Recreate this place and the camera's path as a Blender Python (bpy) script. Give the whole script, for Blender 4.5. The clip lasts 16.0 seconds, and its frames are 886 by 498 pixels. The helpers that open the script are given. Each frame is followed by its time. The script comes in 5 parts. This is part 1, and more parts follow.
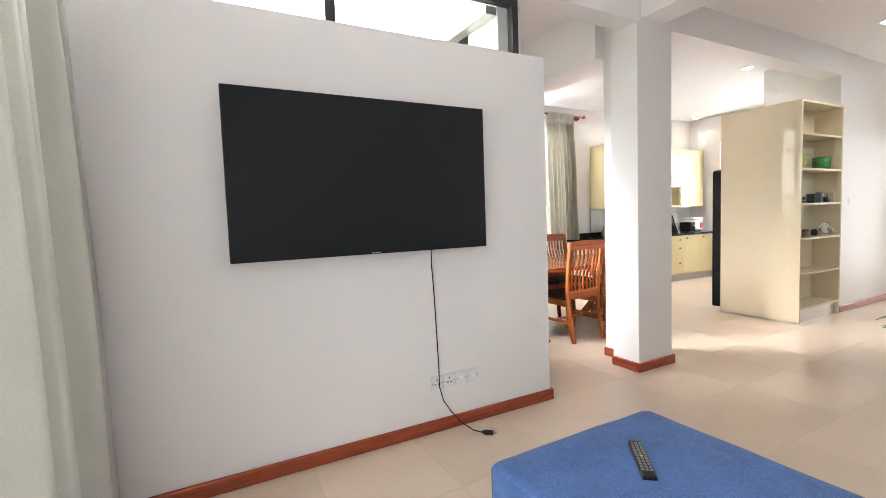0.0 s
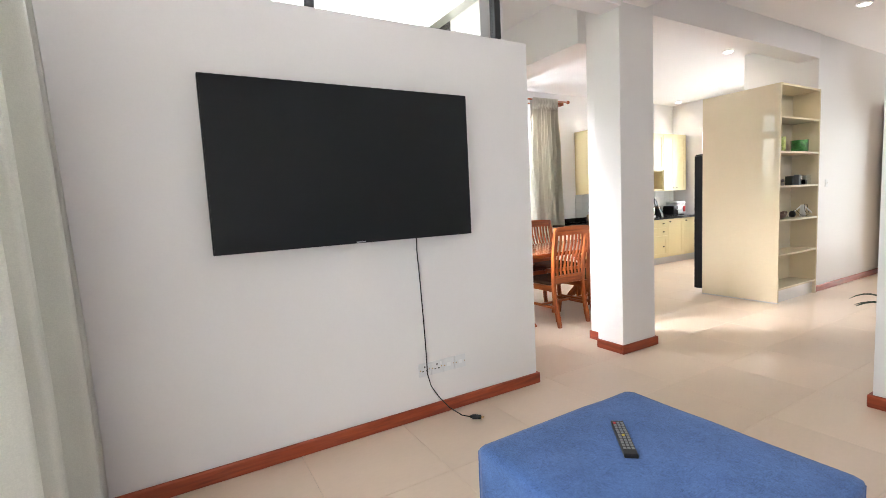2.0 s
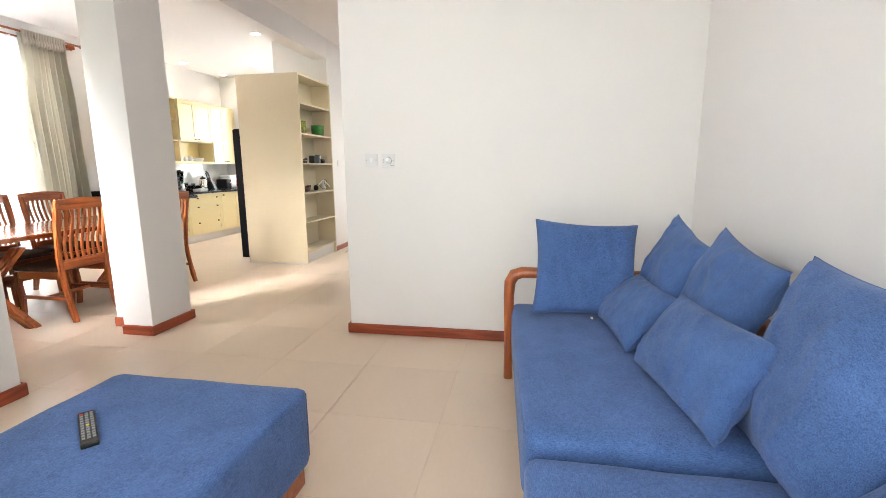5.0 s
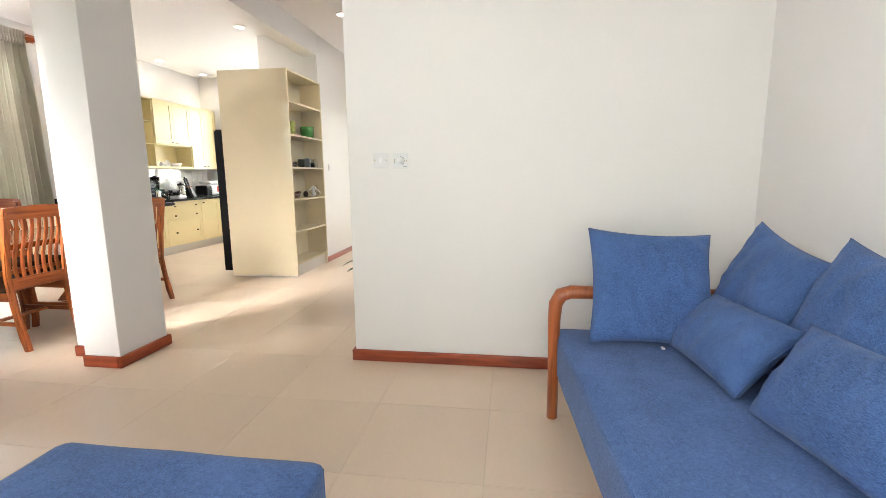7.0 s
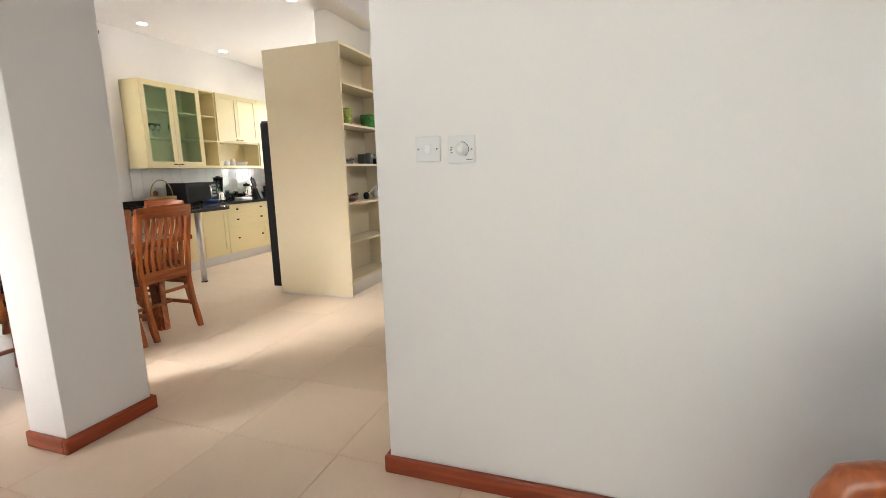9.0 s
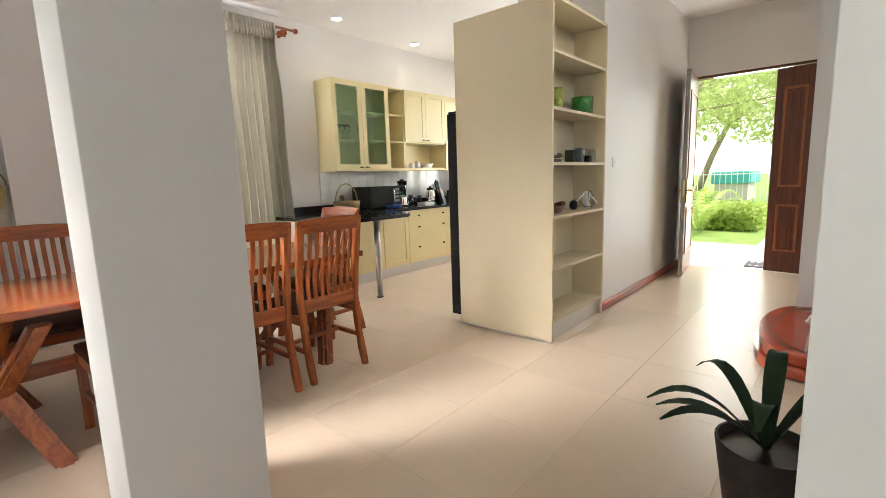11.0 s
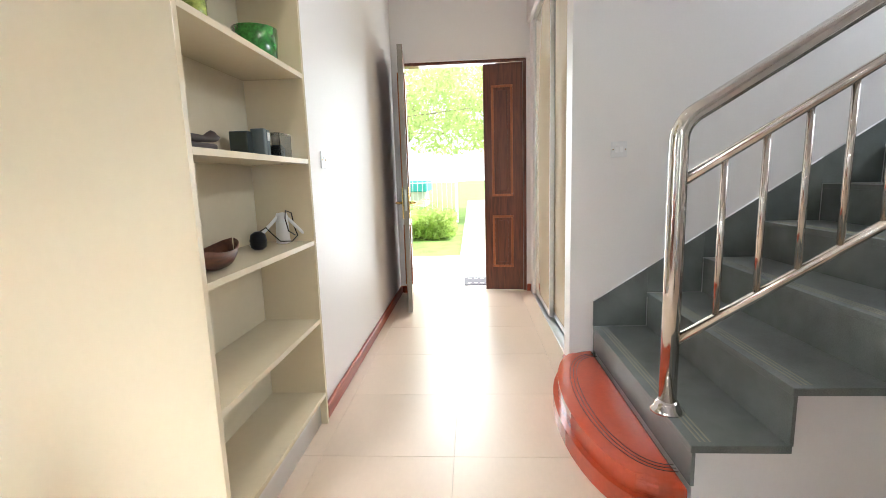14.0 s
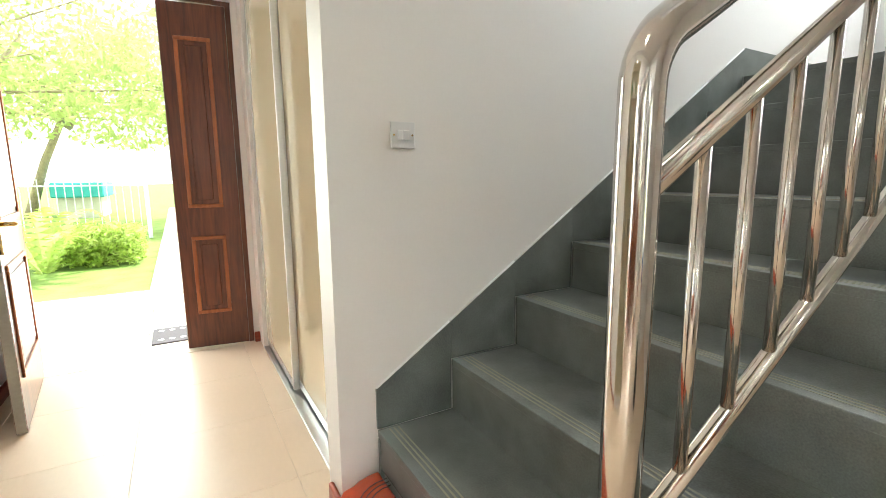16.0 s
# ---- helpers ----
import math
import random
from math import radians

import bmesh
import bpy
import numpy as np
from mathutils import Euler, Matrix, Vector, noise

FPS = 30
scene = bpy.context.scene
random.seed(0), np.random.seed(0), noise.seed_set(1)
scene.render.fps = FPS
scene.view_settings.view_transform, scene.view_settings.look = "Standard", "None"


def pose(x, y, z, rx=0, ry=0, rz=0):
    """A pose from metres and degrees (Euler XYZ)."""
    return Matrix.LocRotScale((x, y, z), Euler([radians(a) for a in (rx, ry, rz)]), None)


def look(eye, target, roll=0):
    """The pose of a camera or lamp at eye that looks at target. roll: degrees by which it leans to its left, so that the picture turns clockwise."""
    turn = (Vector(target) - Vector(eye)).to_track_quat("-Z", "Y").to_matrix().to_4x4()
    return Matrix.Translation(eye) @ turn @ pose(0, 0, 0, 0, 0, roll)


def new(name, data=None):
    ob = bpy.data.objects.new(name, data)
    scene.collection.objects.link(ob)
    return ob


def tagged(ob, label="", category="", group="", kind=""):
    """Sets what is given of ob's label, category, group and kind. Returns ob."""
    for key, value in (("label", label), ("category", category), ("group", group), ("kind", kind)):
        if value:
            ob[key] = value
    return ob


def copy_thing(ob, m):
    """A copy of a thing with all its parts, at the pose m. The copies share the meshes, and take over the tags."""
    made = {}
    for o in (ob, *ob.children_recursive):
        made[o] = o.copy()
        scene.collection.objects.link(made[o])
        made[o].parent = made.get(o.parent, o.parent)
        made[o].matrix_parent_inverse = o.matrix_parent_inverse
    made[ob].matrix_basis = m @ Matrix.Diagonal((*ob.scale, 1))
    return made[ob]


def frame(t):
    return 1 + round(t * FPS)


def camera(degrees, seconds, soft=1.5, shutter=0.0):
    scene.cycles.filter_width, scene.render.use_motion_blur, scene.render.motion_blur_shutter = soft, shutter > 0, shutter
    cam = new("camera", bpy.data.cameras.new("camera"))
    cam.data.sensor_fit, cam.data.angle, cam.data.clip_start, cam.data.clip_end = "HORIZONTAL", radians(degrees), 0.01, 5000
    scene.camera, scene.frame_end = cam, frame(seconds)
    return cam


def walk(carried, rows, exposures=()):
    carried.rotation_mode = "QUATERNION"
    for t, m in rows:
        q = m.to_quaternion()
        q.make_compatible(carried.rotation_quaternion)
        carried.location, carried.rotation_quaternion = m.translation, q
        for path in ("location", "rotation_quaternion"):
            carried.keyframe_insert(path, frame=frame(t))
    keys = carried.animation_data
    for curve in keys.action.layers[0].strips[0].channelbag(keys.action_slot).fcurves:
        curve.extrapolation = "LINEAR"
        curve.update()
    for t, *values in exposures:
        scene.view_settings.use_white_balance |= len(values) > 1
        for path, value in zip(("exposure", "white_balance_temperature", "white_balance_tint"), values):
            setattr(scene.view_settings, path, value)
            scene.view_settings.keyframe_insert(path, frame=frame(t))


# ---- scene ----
cam = camera(88.0, 16.0, soft=0.8)
PATH = [
    (0, (0.316, 0.313, 1.311), (1.27, 2.066, 1.177), -2.0),
    (0.5, (0.356, 0.28, 1.317), (1.435, 1.958, 1.176), -2.0),
    (1, (0.382, 0.258, 1.313), (1.587, 1.846, 1.144), -2.2),
    (1.5, (0.366, 0.269, 1.32), (1.519, 1.894, 1.146), -3.0),
    (2, (0.323, 0.299, 1.314), (1.32, 2.022, 1.123), -2.9),
    (2.5, (0.324, 0.301, 1.314), (1.265, 2.052, 1.095), -2.7),
    (3, (0.351, 0.275, 1.316), (1.426, 1.945, 1.077), -2.8),
    (3.5, (0.403, 0.227, 1.301), (1.757, 1.677, 1.046), -2.7),
    (4, (0.462, 0.142, 1.283), (2.13, 1.209, 0.998), -1.8),
    (4.5, (0.499, 0.05, 1.271), (2.365, 0.694, 0.951), -0.8),
    (5, (0.52, -0.022, 1.264), (2.458, 0.33, 0.915), -0.4),
    (5.2, (0.529, -0.011, 1.258), (2.474, 0.278, 0.893), -0.2),
    (7.3, (1.118, 0.311, 1.212), (3.076, 0.579, 0.907), -0.5),
    (7.5, (1.261, 0.284, 1.202), (3.227, 0.487, 0.9), 0.2),
    (8, (1.549, 0.328, 1.233), (3.514, 0.562, 0.939), -0.4),
    (8.5, (1.849, 0.426, 1.235), (3.797, 0.738, 0.908), -0.7),
    (9, (2.188, 0.497, 1.244), (4.051, 1.142, 0.908), -1.5),
    (9.5, (2.445, 0.627, 1.231), (4.126, 1.656, 0.893), -1.4),
    (10, (2.667, 0.828, 1.241), (4.212, 2.063, 0.946), -1.3),
    (10.2, (2.771, 0.906, 1.262), (4.273, 2.191, 0.96), -1.4),
    (12.3, (3.815, 1.873, 1.221), (5.32, 3.154, 0.914), -2.7),
    (12.5, (3.95, 1.928, 1.247), (5.532, 3.109, 0.928), -2.5),
    (13, (4.24, 2.041, 1.244), (6.072, 2.783, 0.937), -1.2),
    (13.5, (4.526, 2.088, 1.245), (6.468, 2.458, 0.944), -1.4),
    (14, (4.921, 2.079, 1.231), (6.893, 2.207, 0.925), -1.8),
    (14.5, (5.248, 2.128, 1.216), (7.209, 1.963, 0.858), -1.0),
    (15, (5.529, 2.132, 1.219), (7.429, 1.641, 0.829), -1.2),
    (15.5, (5.908, 1.997, 1.199), (7.737, 1.277, 0.829), -1.4),
    (16, (6.204, 1.915, 1.218), (7.917, 0.932, 0.908), -0.5),
]
EXPOSURES = [(0.0, 1.12, 6200, 10), (3.0, 1.13, 6200, 10), (4.0, 1.15, 6320, 9), (5.0, 1.17, 6400, 9), (7.5, 1.12, 6550, 7), (8.5, 1.03, 6650, 8), (9.0, 0.82, 6620, 8), (10.0, 0.73, 6560, 8), (12.5, 0.63, 6200, 1), (13.0, 0.9, 6000, 0), (13.5, 1.12, 5900, 2), (14.5, 1.36, 5980, 9), (15.0, 1.32, 6020, 8), (15.5, 1.42, 6080, 3), (16.0, 1.38, 6400, 1)]
walk(cam, [(t, look(eye, target, roll)) for t, eye, target, roll in PATH], EXPOSURES)

# ---- world, sun and large lights ----
SUN_UP, SUN_ROUND = 64.0, 170.0
world = bpy.data.worlds.new("world")
scene.world = world
world.use_nodes = True
wn = world.node_tree.nodes
sky = wn.new("ShaderNodeTexSky")
sky.sky_type, sky.sun_disc = "NISHITA", False
sky.sun_elevation, sky.sun_rotation = radians(SUN_UP), radians(SUN_ROUND)
sky.air_density, sky.dust_density = 1.0, 4.0
wn["Background"].inputs["Strength"].default_value = 0.15
world.node_tree.links.new(sky.outputs["Color"], wn["Background"].inputs["Color"])

sun_data = bpy.data.lights.new("sun", "SUN")
sun_data.energy, sun_data.angle, sun_data.color = 5.0, radians(0.6), (1.0, 0.95, 0.88)
sun = new("sun", sun_data)
az, el = radians(SUN_ROUND), radians(SUN_UP)
sun.matrix_world = look((20 * math.sin(az) * math.cos(el) + 10, 20 * math.cos(az) * math.cos(el), 20 * math.sin(el)), (10, 0, 0))


def window_light(name, eye, target, w, h, watts, colour, spread=180.0):
    """Daylight that comes in at an opening of that size."""
    d = bpy.data.lights.new(name, "AREA")
    d.shape, d.size, d.size_y, d.energy, d.color, d.spread = "RECTANGLE", w, h, watts, colour, radians(spread)
    ob = new(name, d)
    ob.matrix_world = look(eye, target)
    return ob


DAY = (1.0, 0.985, 0.985)
window_light("daylight_terrace_door", (-0.53, 0.8, 1.27), (3, 1.8, 1.1), 3.4, 2.3, 15.5, DAY)
window_light("daylight_clerestory", (0.85, 2.99, 2.575), (0.85, -1.0, 1.5), 1.9, 0.36, 22, DAY)
window_light("daylight_dining_window", (5.0, 6.41, 1.4), (5.0, 3, 1.0), 1.6, 2.5, 190, DAY)
window_light("daylight_side_window", (2.1, 4.42, 1.85), (4.45, 3.3, 0.12), 0.82, 1.5, 23, DAY, 49.0)
window_light("daylight_front_door", (10.1, 2.2, 1.3), (7, 2.2, 1.0), 0.8, 2.2, 20, DAY)
# The stair lamp is added to brighten the stairwell; its window is only assumed.
window_light("added_stair_light", (6.9, -2.55, 3.6), (6.9, 0, 1.6), 1.2, 1.2, 30, (0.93, 0.95, 1.0))
window_light("daylight_kitchen_window", (9.68, 5.0, 1.8), (7, 4.8, 1.2), 1.1, 1.4, 40, DAY)

LAMPS = ((6.68, 3.69), (8.46, 4.865), (8.01, 5.915), (9.11, 5.925), (6.63, 5.81), (6.45, 2.26))
for lx, ly in LAMPS:
    d = bpy.data.lights.new("downlight_glow", "SPOT")
    d.energy, d.color, d.spot_size, d.spot_blend, d.shadow_soft_size = (33 if ly < 3 else 10), (1.0, 0.90, 0.74), radians(135), 1.0, 0.05
    new("downlight_glow", d).matrix_world = look((lx, ly, 3.08), (lx + 0.001, ly, 0))

# ---- materials ----


def mat(name, colour, rough=0.5, metal=0.0, vary=0.06, scale=6.0, grain=60.0, bump=0.05, coat=0.0, stretch=(1, 1, 1), spec=0.5, per_piece=0.0):
    """A surface with two scales of variation in colour and gloss and a fine relief."""
    m = bpy.data.materials.new(name)
    m.use_nodes = True
    n, l = m.node_tree.nodes, m.node_tree.links
    b = n["Principled BSDF"]
    b.inputs["Roughness"].default_value, b.inputs["Metallic"].default_value = rough, metal
    b.inputs["Specular IOR Level"].default_value = spec
    b.inputs["Coat Weight"].default_value, b.inputs["Coat Roughness"].default_value = coat, 0.08
    tc = n.new("ShaderNodeTexCoord")
    mp = n.new("ShaderNodeMapping")
    mp.inputs["Scale"].default_value = stretch
    l.new(tc.outputs["Object"], mp.inputs["Vector"])
    big, fine = n.new("ShaderNodeTexNoise"), n.new("ShaderNodeTexNoise")
    big.inputs["Scale"].default_value, big.inputs["Detail"].default_value = scale, 4
    fine.inputs["Scale"].default_value, fine.inputs["Detail"].default_value = grain, 3
    for t in (big, fine):
        l.new(mp.outputs["Vector"], t.inputs["Vector"])
    mixf = n.new("ShaderNodeMath")
    mixf.operation = "MULTIPLY_ADD"
    l.new(big.outputs["Fac"], mixf.inputs[0])
    mixf.inputs[1].default_value = 0.6
    half = n.new("ShaderNodeMath")
    half.operation = "MULTIPLY"
    half.inputs[1].default_value = 0.4
    l.new(fine.outputs["Fac"], half.inputs[0])
    l.new(half.outputs[0], mixf.inputs[2])
    ramp = n.new("ShaderNodeValToRGB")
    ramp.color_ramp.elements[0].position, ramp.color_ramp.elements[1].position = 0.3, 0.7
    lo = [max(0, c * (1 - vary)) for c in colour]
    hi = [min(1, c * (1 + vary)) for c in colour]
    ramp.color_ramp.elements[0].color, ramp.color_ramp.elements[1].color = (*lo, 1), (*hi, 1)
    l.new(mixf.outputs[0], ramp.inputs["Fac"])
    out = ramp.outputs["Color"]
    if per_piece:
        info, hsv, mul = n.new("ShaderNodeObjectInfo"), n.new("ShaderNodeHueSaturation"), n.new("ShaderNodeMapRange")
        mul.inputs["To Min"].default_value, mul.inputs["To Max"].default_value = 1 - per_piece, 1 + per_piece
        l.new(info.outputs["Random"], mul.inputs["Value"])
        l.new(mul.outputs[0], hsv.inputs["Value"])
        l.new(out, hsv.inputs["Color"])
        out = hsv.outputs["Color"]
    l.new(out, b.inputs["Base Color"])
    rr = n.new("ShaderNodeMapRange")
    rr.inputs["To Min"].default_value, rr.inputs["To Max"].default_value = rough * 0.82, min(1, rough * 1.18)
    l.new(big.outputs["Fac"], rr.inputs["Value"])
    l.new(rr.outputs[0], b.inputs["Roughness"])
    if bump:
        bp = n.new("ShaderNodeBump")
        bp.inputs["Strength"].default_value, bp.inputs["Distance"].default_value = bump, 0.004
        l.new(fine.outputs["Fac"], bp.inputs["Height"])
        l.new(bp.outputs["Normal"], b.inputs["Normal"])
    return m


def wood(name, dark, light, rough=0.35, along="Z", coat=0.15, scale=1.0):
    """Wood with long grain streaks along one axis of the part."""
    m = bpy.data.materials.new(name)
    m.use_nodes = True
    n, l = m.node_tree.nodes, m.node_tree.links
    b = n["Principled BSDF"]
    tc, mp = n.new("ShaderNodeTexCoord"), n.new("ShaderNodeMapping")
    k = {"X": (1.2, 14, 14), "Y": (14, 1.2, 14), "Z": (14, 14, 1.2)}[along]
    mp.inputs["Scale"].default_value = [v * scale for v in k]
    info, add = n.new("ShaderNodeObjectInfo"), n.new("ShaderNodeVectorMath")
    add.operation = "ADD"
    sh = n.new("ShaderNodeVectorMath")
    sh.operation = "SCALE"
    sh.inputs[0].default_value, sh.inputs["Scale"].default_value = (3, 5, 7), 1.0
    l.new(info.outputs["Random"], sh.inputs["Scale"])
    l.new(tc.outputs["Object"], add.inputs[0])
    l.new(sh.outputs[0], add.inputs[1])
    l.new(add.outputs[0], mp.inputs["Vector"])
    a, c = n.new("ShaderNodeTexNoise"), n.new("ShaderNodeTexNoise")
    a.inputs["Scale"].default_value, a.inputs["Detail"].default_value, a.inputs["Distortion"].default_value = 1.4, 5, 1.2
    c.inputs["Scale"].default_value, c.inputs["Detail"].default_value = 7.0, 3
    for t in (a, c):
        l.new(mp.outputs["Vector"], t.inputs["Vector"])
    mx = n.new("ShaderNodeMath")
    mx.operation = "MULTIPLY_ADD"
    mx.inputs[1].default_value = 0.35
    l.new(c.outputs["Fac"], mx.inputs[0])
    l.new(a.outputs["Fac"], mx.inputs[2])
    ramp = n.new("ShaderNodeValToRGB")
    ramp.color_ramp.elements[0].position, ramp.color_ramp.elements[1].position = 0.48, 0.86
    ramp.color_ramp.elements[0].color, ramp.color_ramp.elements[1].color = (*dark, 1), (*light, 1)
    l.new(mx.outputs[0], ramp.inputs["Fac"])
    l.new(ramp.outputs["Color"], b.inputs["Base Color"])
    b.inputs["Roughness"].default_value = rough
    b.inputs["Coat Weight"].default_value, b.inputs["Coat Roughness"].default_value = coat, 0.15
    bp = n.new("ShaderNodeBump")
    bp.inputs["Strength"].default_value, bp.inputs["Distance"].default_value = 0.12, 0.002
    l.new(mx.outputs[0], bp.inputs["Height"])
    l.new(bp.outputs["Normal"], b.inputs["Normal"])
    return m


def fabric(name, colour, weave=420.0, vary=0.16, bump=0.5):
    """Woven cloth: crossing slub threads over a fine grain."""
    m = bpy.data.materials.new(name)
    m.use_nodes = True
    n, l = m.node_tree.nodes, m.node_tree.links
    b = n["Principled BSDF"]
    b.inputs["Roughness"].default_value, b.inputs["Specular IOR Level"].default_value = 0.92, 0.12
    b.inputs["Sheen Weight"].default_value = 0.12
    tc = n.new("ShaderNodeTexCoord")
    total = None
    for k, (sc, w) in enumerate((((weave, weave * 0.12, weave), 0.3), ((weave * 0.12, weave, weave * 0.5), 0.3), ((weave * 0.9,) * 3, 0.2), ((70,) * 3, 0.07), ((8,) * 3, 0.1))):
        mp, t, mul = n.new("ShaderNodeMapping"), n.new("ShaderNodeTexNoise"), n.new("ShaderNodeMath")
        mp.inputs["Scale"].default_value = sc
        t.inputs["Scale"].default_value, t.inputs["Detail"].default_value = 1.0, 2
        l.new(tc.outputs["Object"], mp.inputs["Vector"])
        l.new(mp.outputs["Vector"], t.inputs["Vector"])
        mul.operation = "MULTIPLY_ADD"
        mul.inputs[1].default_value = w
        l.new(t.outputs["Fac"], mul.inputs[0])
        if total is None:
            mul.inputs[2].default_value = 0.0
        else:
            l.new(total, mul.inputs[2])
        total = mul.outputs[0]
    ramp = n.new("ShaderNodeValToRGB")
    ramp.color_ramp.elements[0].position, ramp.color_ramp.elements[1].position = 0.38, 0.62
    ramp.color_ramp.elements[0].color = (*[c * (1 - vary) for c in colour], 1)
    ramp.color_ramp.elements[1].color = (*[min(1, c * (1 + vary) + 0.02 * vary) for c in colour], 1)
    l.new(total, ramp.inputs["Fac"])
    l.new(ramp.outputs["Color"], b.inputs["Base Color"])
    bp = n.new("ShaderNodeBump")
    bp.inputs["Strength"].default_value, bp.inputs["Distance"].default_value = bump, 0.003
    l.new(total, bp.inputs["Height"])
    l.new(bp.outputs["Normal"], b.inputs["Normal"])
    return m


def glass(name, tint=(1, 1, 1), rough=0.0):
    m = bpy.data.materials.new(name)
    m.use_nodes = True
    b = m.node_tree.nodes["Principled BSDF"]
    b.inputs["Base Color"].default_value = (*tint, 1)
    b.inputs["Roughness"].default_value, b.inputs["Transmission Weight"].default_value, b.inputs["IOR"].default_value = rough, 1.0, 1.45
    return m


def glow(name, colour, strength):
    m = bpy.data.materials.new(name)
    m.use_nodes = True
    b = m.node_tree.nodes["Principled BSDF"]
    b.inputs["Emission Color"].default_value, b.inputs["Emission Strength"].default_value = (*colour, 1), strength
    return m


def sheer_cloth(name, colour):
    m = bpy.data.materials.new(name)
    m.use_nodes = True
    n, l = m.node_tree.nodes, m.node_tree.links
    n.remove(n["Principled BSDF"])
    d, t, p = (n.new("ShaderNodeBsdf" + k) for k in ("Diffuse", "Translucent", "Transparent"))
    d.inputs["Color"].default_value = t.inputs["Color"].default_value = (*colour, 1)
    m1, m2 = n.new("ShaderNodeMixShader"), n.new("ShaderNodeMixShader")
    m1.inputs[0].default_value, m2.inputs[0].default_value = 0.5, 0.08
    l.new(d.outputs[0], m1.inputs[1])
    l.new(t.outputs[0], m1.inputs[2])
    l.new(m1.outputs[0], m2.inputs[1])
    l.new(p.outputs[0], m2.inputs[2])
    l.new(m2.outputs[0], n["Material Output"].inputs["Surface"])
    return m


M_WALL = mat("wall_paint", (0.77, 0.746, 0.732), 0.47, vary=0.02, scale=1.2, grain=90, bump=0.06)
M_CEIL = mat("ceiling_paint", (0.82, 0.79, 0.78), 0.7, vary=0.015, scale=1.0, grain=80, bump=0.04)
M_TILE = mat("floor_tile", (0.68, 0.54, 0.415), 0.336, vary=0.035, scale=2.2, grain=26, bump=0.015, per_piece=0.04, stretch=(1, 2.2, 1))
M_GROUT = mat("grout", (0.46, 0.38, 0.30), 0.9, vary=0.1, scale=8)
M_SKIRT = wood("skirting_wood", (0.19, 0.028, 0.010), (0.36, 0.066, 0.021), 0.42, "X", 0.12)
M_SKIRTY = wood("skirting_wood_y", (0.19, 0.028, 0.010), (0.36, 0.066, 0.021), 0.42, "Y", 0.12)
M_CREAM = mat("cream_gloss_board", (0.70, 0.60, 0.42), 0.05, vary=0.02, scale=1.5, grain=30, bump=0.0, coat=0.7)
M_CREAM.node_tree.nodes["Principled BSDF"].inputs["Coat Roughness"].default_value = 0.025
M_CREAMIN = mat("cream_shelf_board", (0.66, 0.58, 0.42), 0.22, vary=0.03, scale=2.0, grain=30, bump=0.01, coat=0.2)
M_KIT = mat("kitchen_cream_paint", (0.76, 0.65, 0.36), 0.35, vary=0.02, scale=2.0, grain=40, bump=0.01)
M_BLACK = mat("black_plastic", (0.009, 0.009, 0.010), 0.35, vary=0.1, spec=0.25)
M_SCREEN = mat("tv_screen", (0.010, 0.011, 0.012), 0.32, vary=0.05, bump=0.0, grain=900, spec=0.2)
M_GRANITE = mat("black_granite", (0.014, 0.014, 0.016), 0.1, vary=0.7, scale=120, grain=300, bump=0.01)
M_BLUE = fabric("blue_upholstery", (0.072, 0.143, 0.345), 760, 0.55, 0.22)
M_BLUE2 = fabric("blue_cushion_cloth", (0.066, 0.132, 0.320), 760, 0.55, 0.22)
M_SOFAWOOD = wood("orange_brown_wood_y", (0.24, 0.050, 0.012), (0.42, 0.108, 0.026), 0.3, "Y", 0.3)
M_SOFAWOODZ = wood("orange_brown_wood_z", (0.24, 0.050, 0.012), (0.42, 0.108, 0.026), 0.3, "Z", 0.3)
M_CHAIRZ = wood("mahogany_z", (0.20, 0.043, 0.012), (0.48, 0.128, 0.029), 0.33, "Z", 0.3)
M_CHAIRX = wood("mahogany_x", (0.20, 0.043, 0.012), (0.48, 0.128, 0.029), 0.33, "X", 0.3)
M_CHAIRY = wood("mahogany_y", (0.20, 0.043, 0.012), (0.48, 0.128, 0.029), 0.33, "Y", 0.3)
M_TABLE = wood("table_top_wood", (0.22, 0.05, 0.016), (0.42, 0.12, 0.035), 0.16, "X", 0.5, 0.6)
M_LEATHER = mat("brown_seat_cloth", (0.075, 0.04, 0.024), 0.85, vary=0.3, scale=12, grain=260, bump=0.3, spec=0.15)
M_DOOR = wood("front_door_wood", (0.065, 0.017, 0.009), (0.17, 0.046, 0.02), 0.35, "Z", 0.2)
M_DOORTRIM = wood("front_door_moulding", (0.25, 0.064, 0.019), (0.42, 0.13, 0.036), 0.35, "Z", 0.2)
M_ALU = mat("brushed_aluminium", (0.62, 0.62, 0.62), 0.3, 1.0, vary=0.05, stretch=(1, 1, 30))
M_CHROME = mat("polished_steel", (0.66, 0.62, 0.57), 0.11, 1.0, vary=0.04, bump=0.0)
M_BRASS = mat("brass", (0.62, 0.42, 0.16), 0.25, 1.0, vary=0.08)
M_FRAME = mat("dark_window_frame", (0.02, 0.021, 0.024), 0.4, vary=0.1)
M_PLATE = mat("off_white_plate", (0.71, 0.71, 0.715), 0.3, vary=0.02, bump=0.0)
M_WHITE = mat("white_plastic", (0.80, 0.80, 0.80), 0.3, vary=0.02, bump=0.0)
M_LETTER = mat("grey_print", (0.2, 0.2, 0.22), 0.5)
M_STONE = mat("grey_stair_tile", (0.138, 0.152, 0.144), 0.34, vary=0.42, scale=7, grain=190, bump=0.1)
M_STONEL = mat("grey_stair_nosing_line", (0.27, 0.265, 0.20), 0.5, vary=0.1)
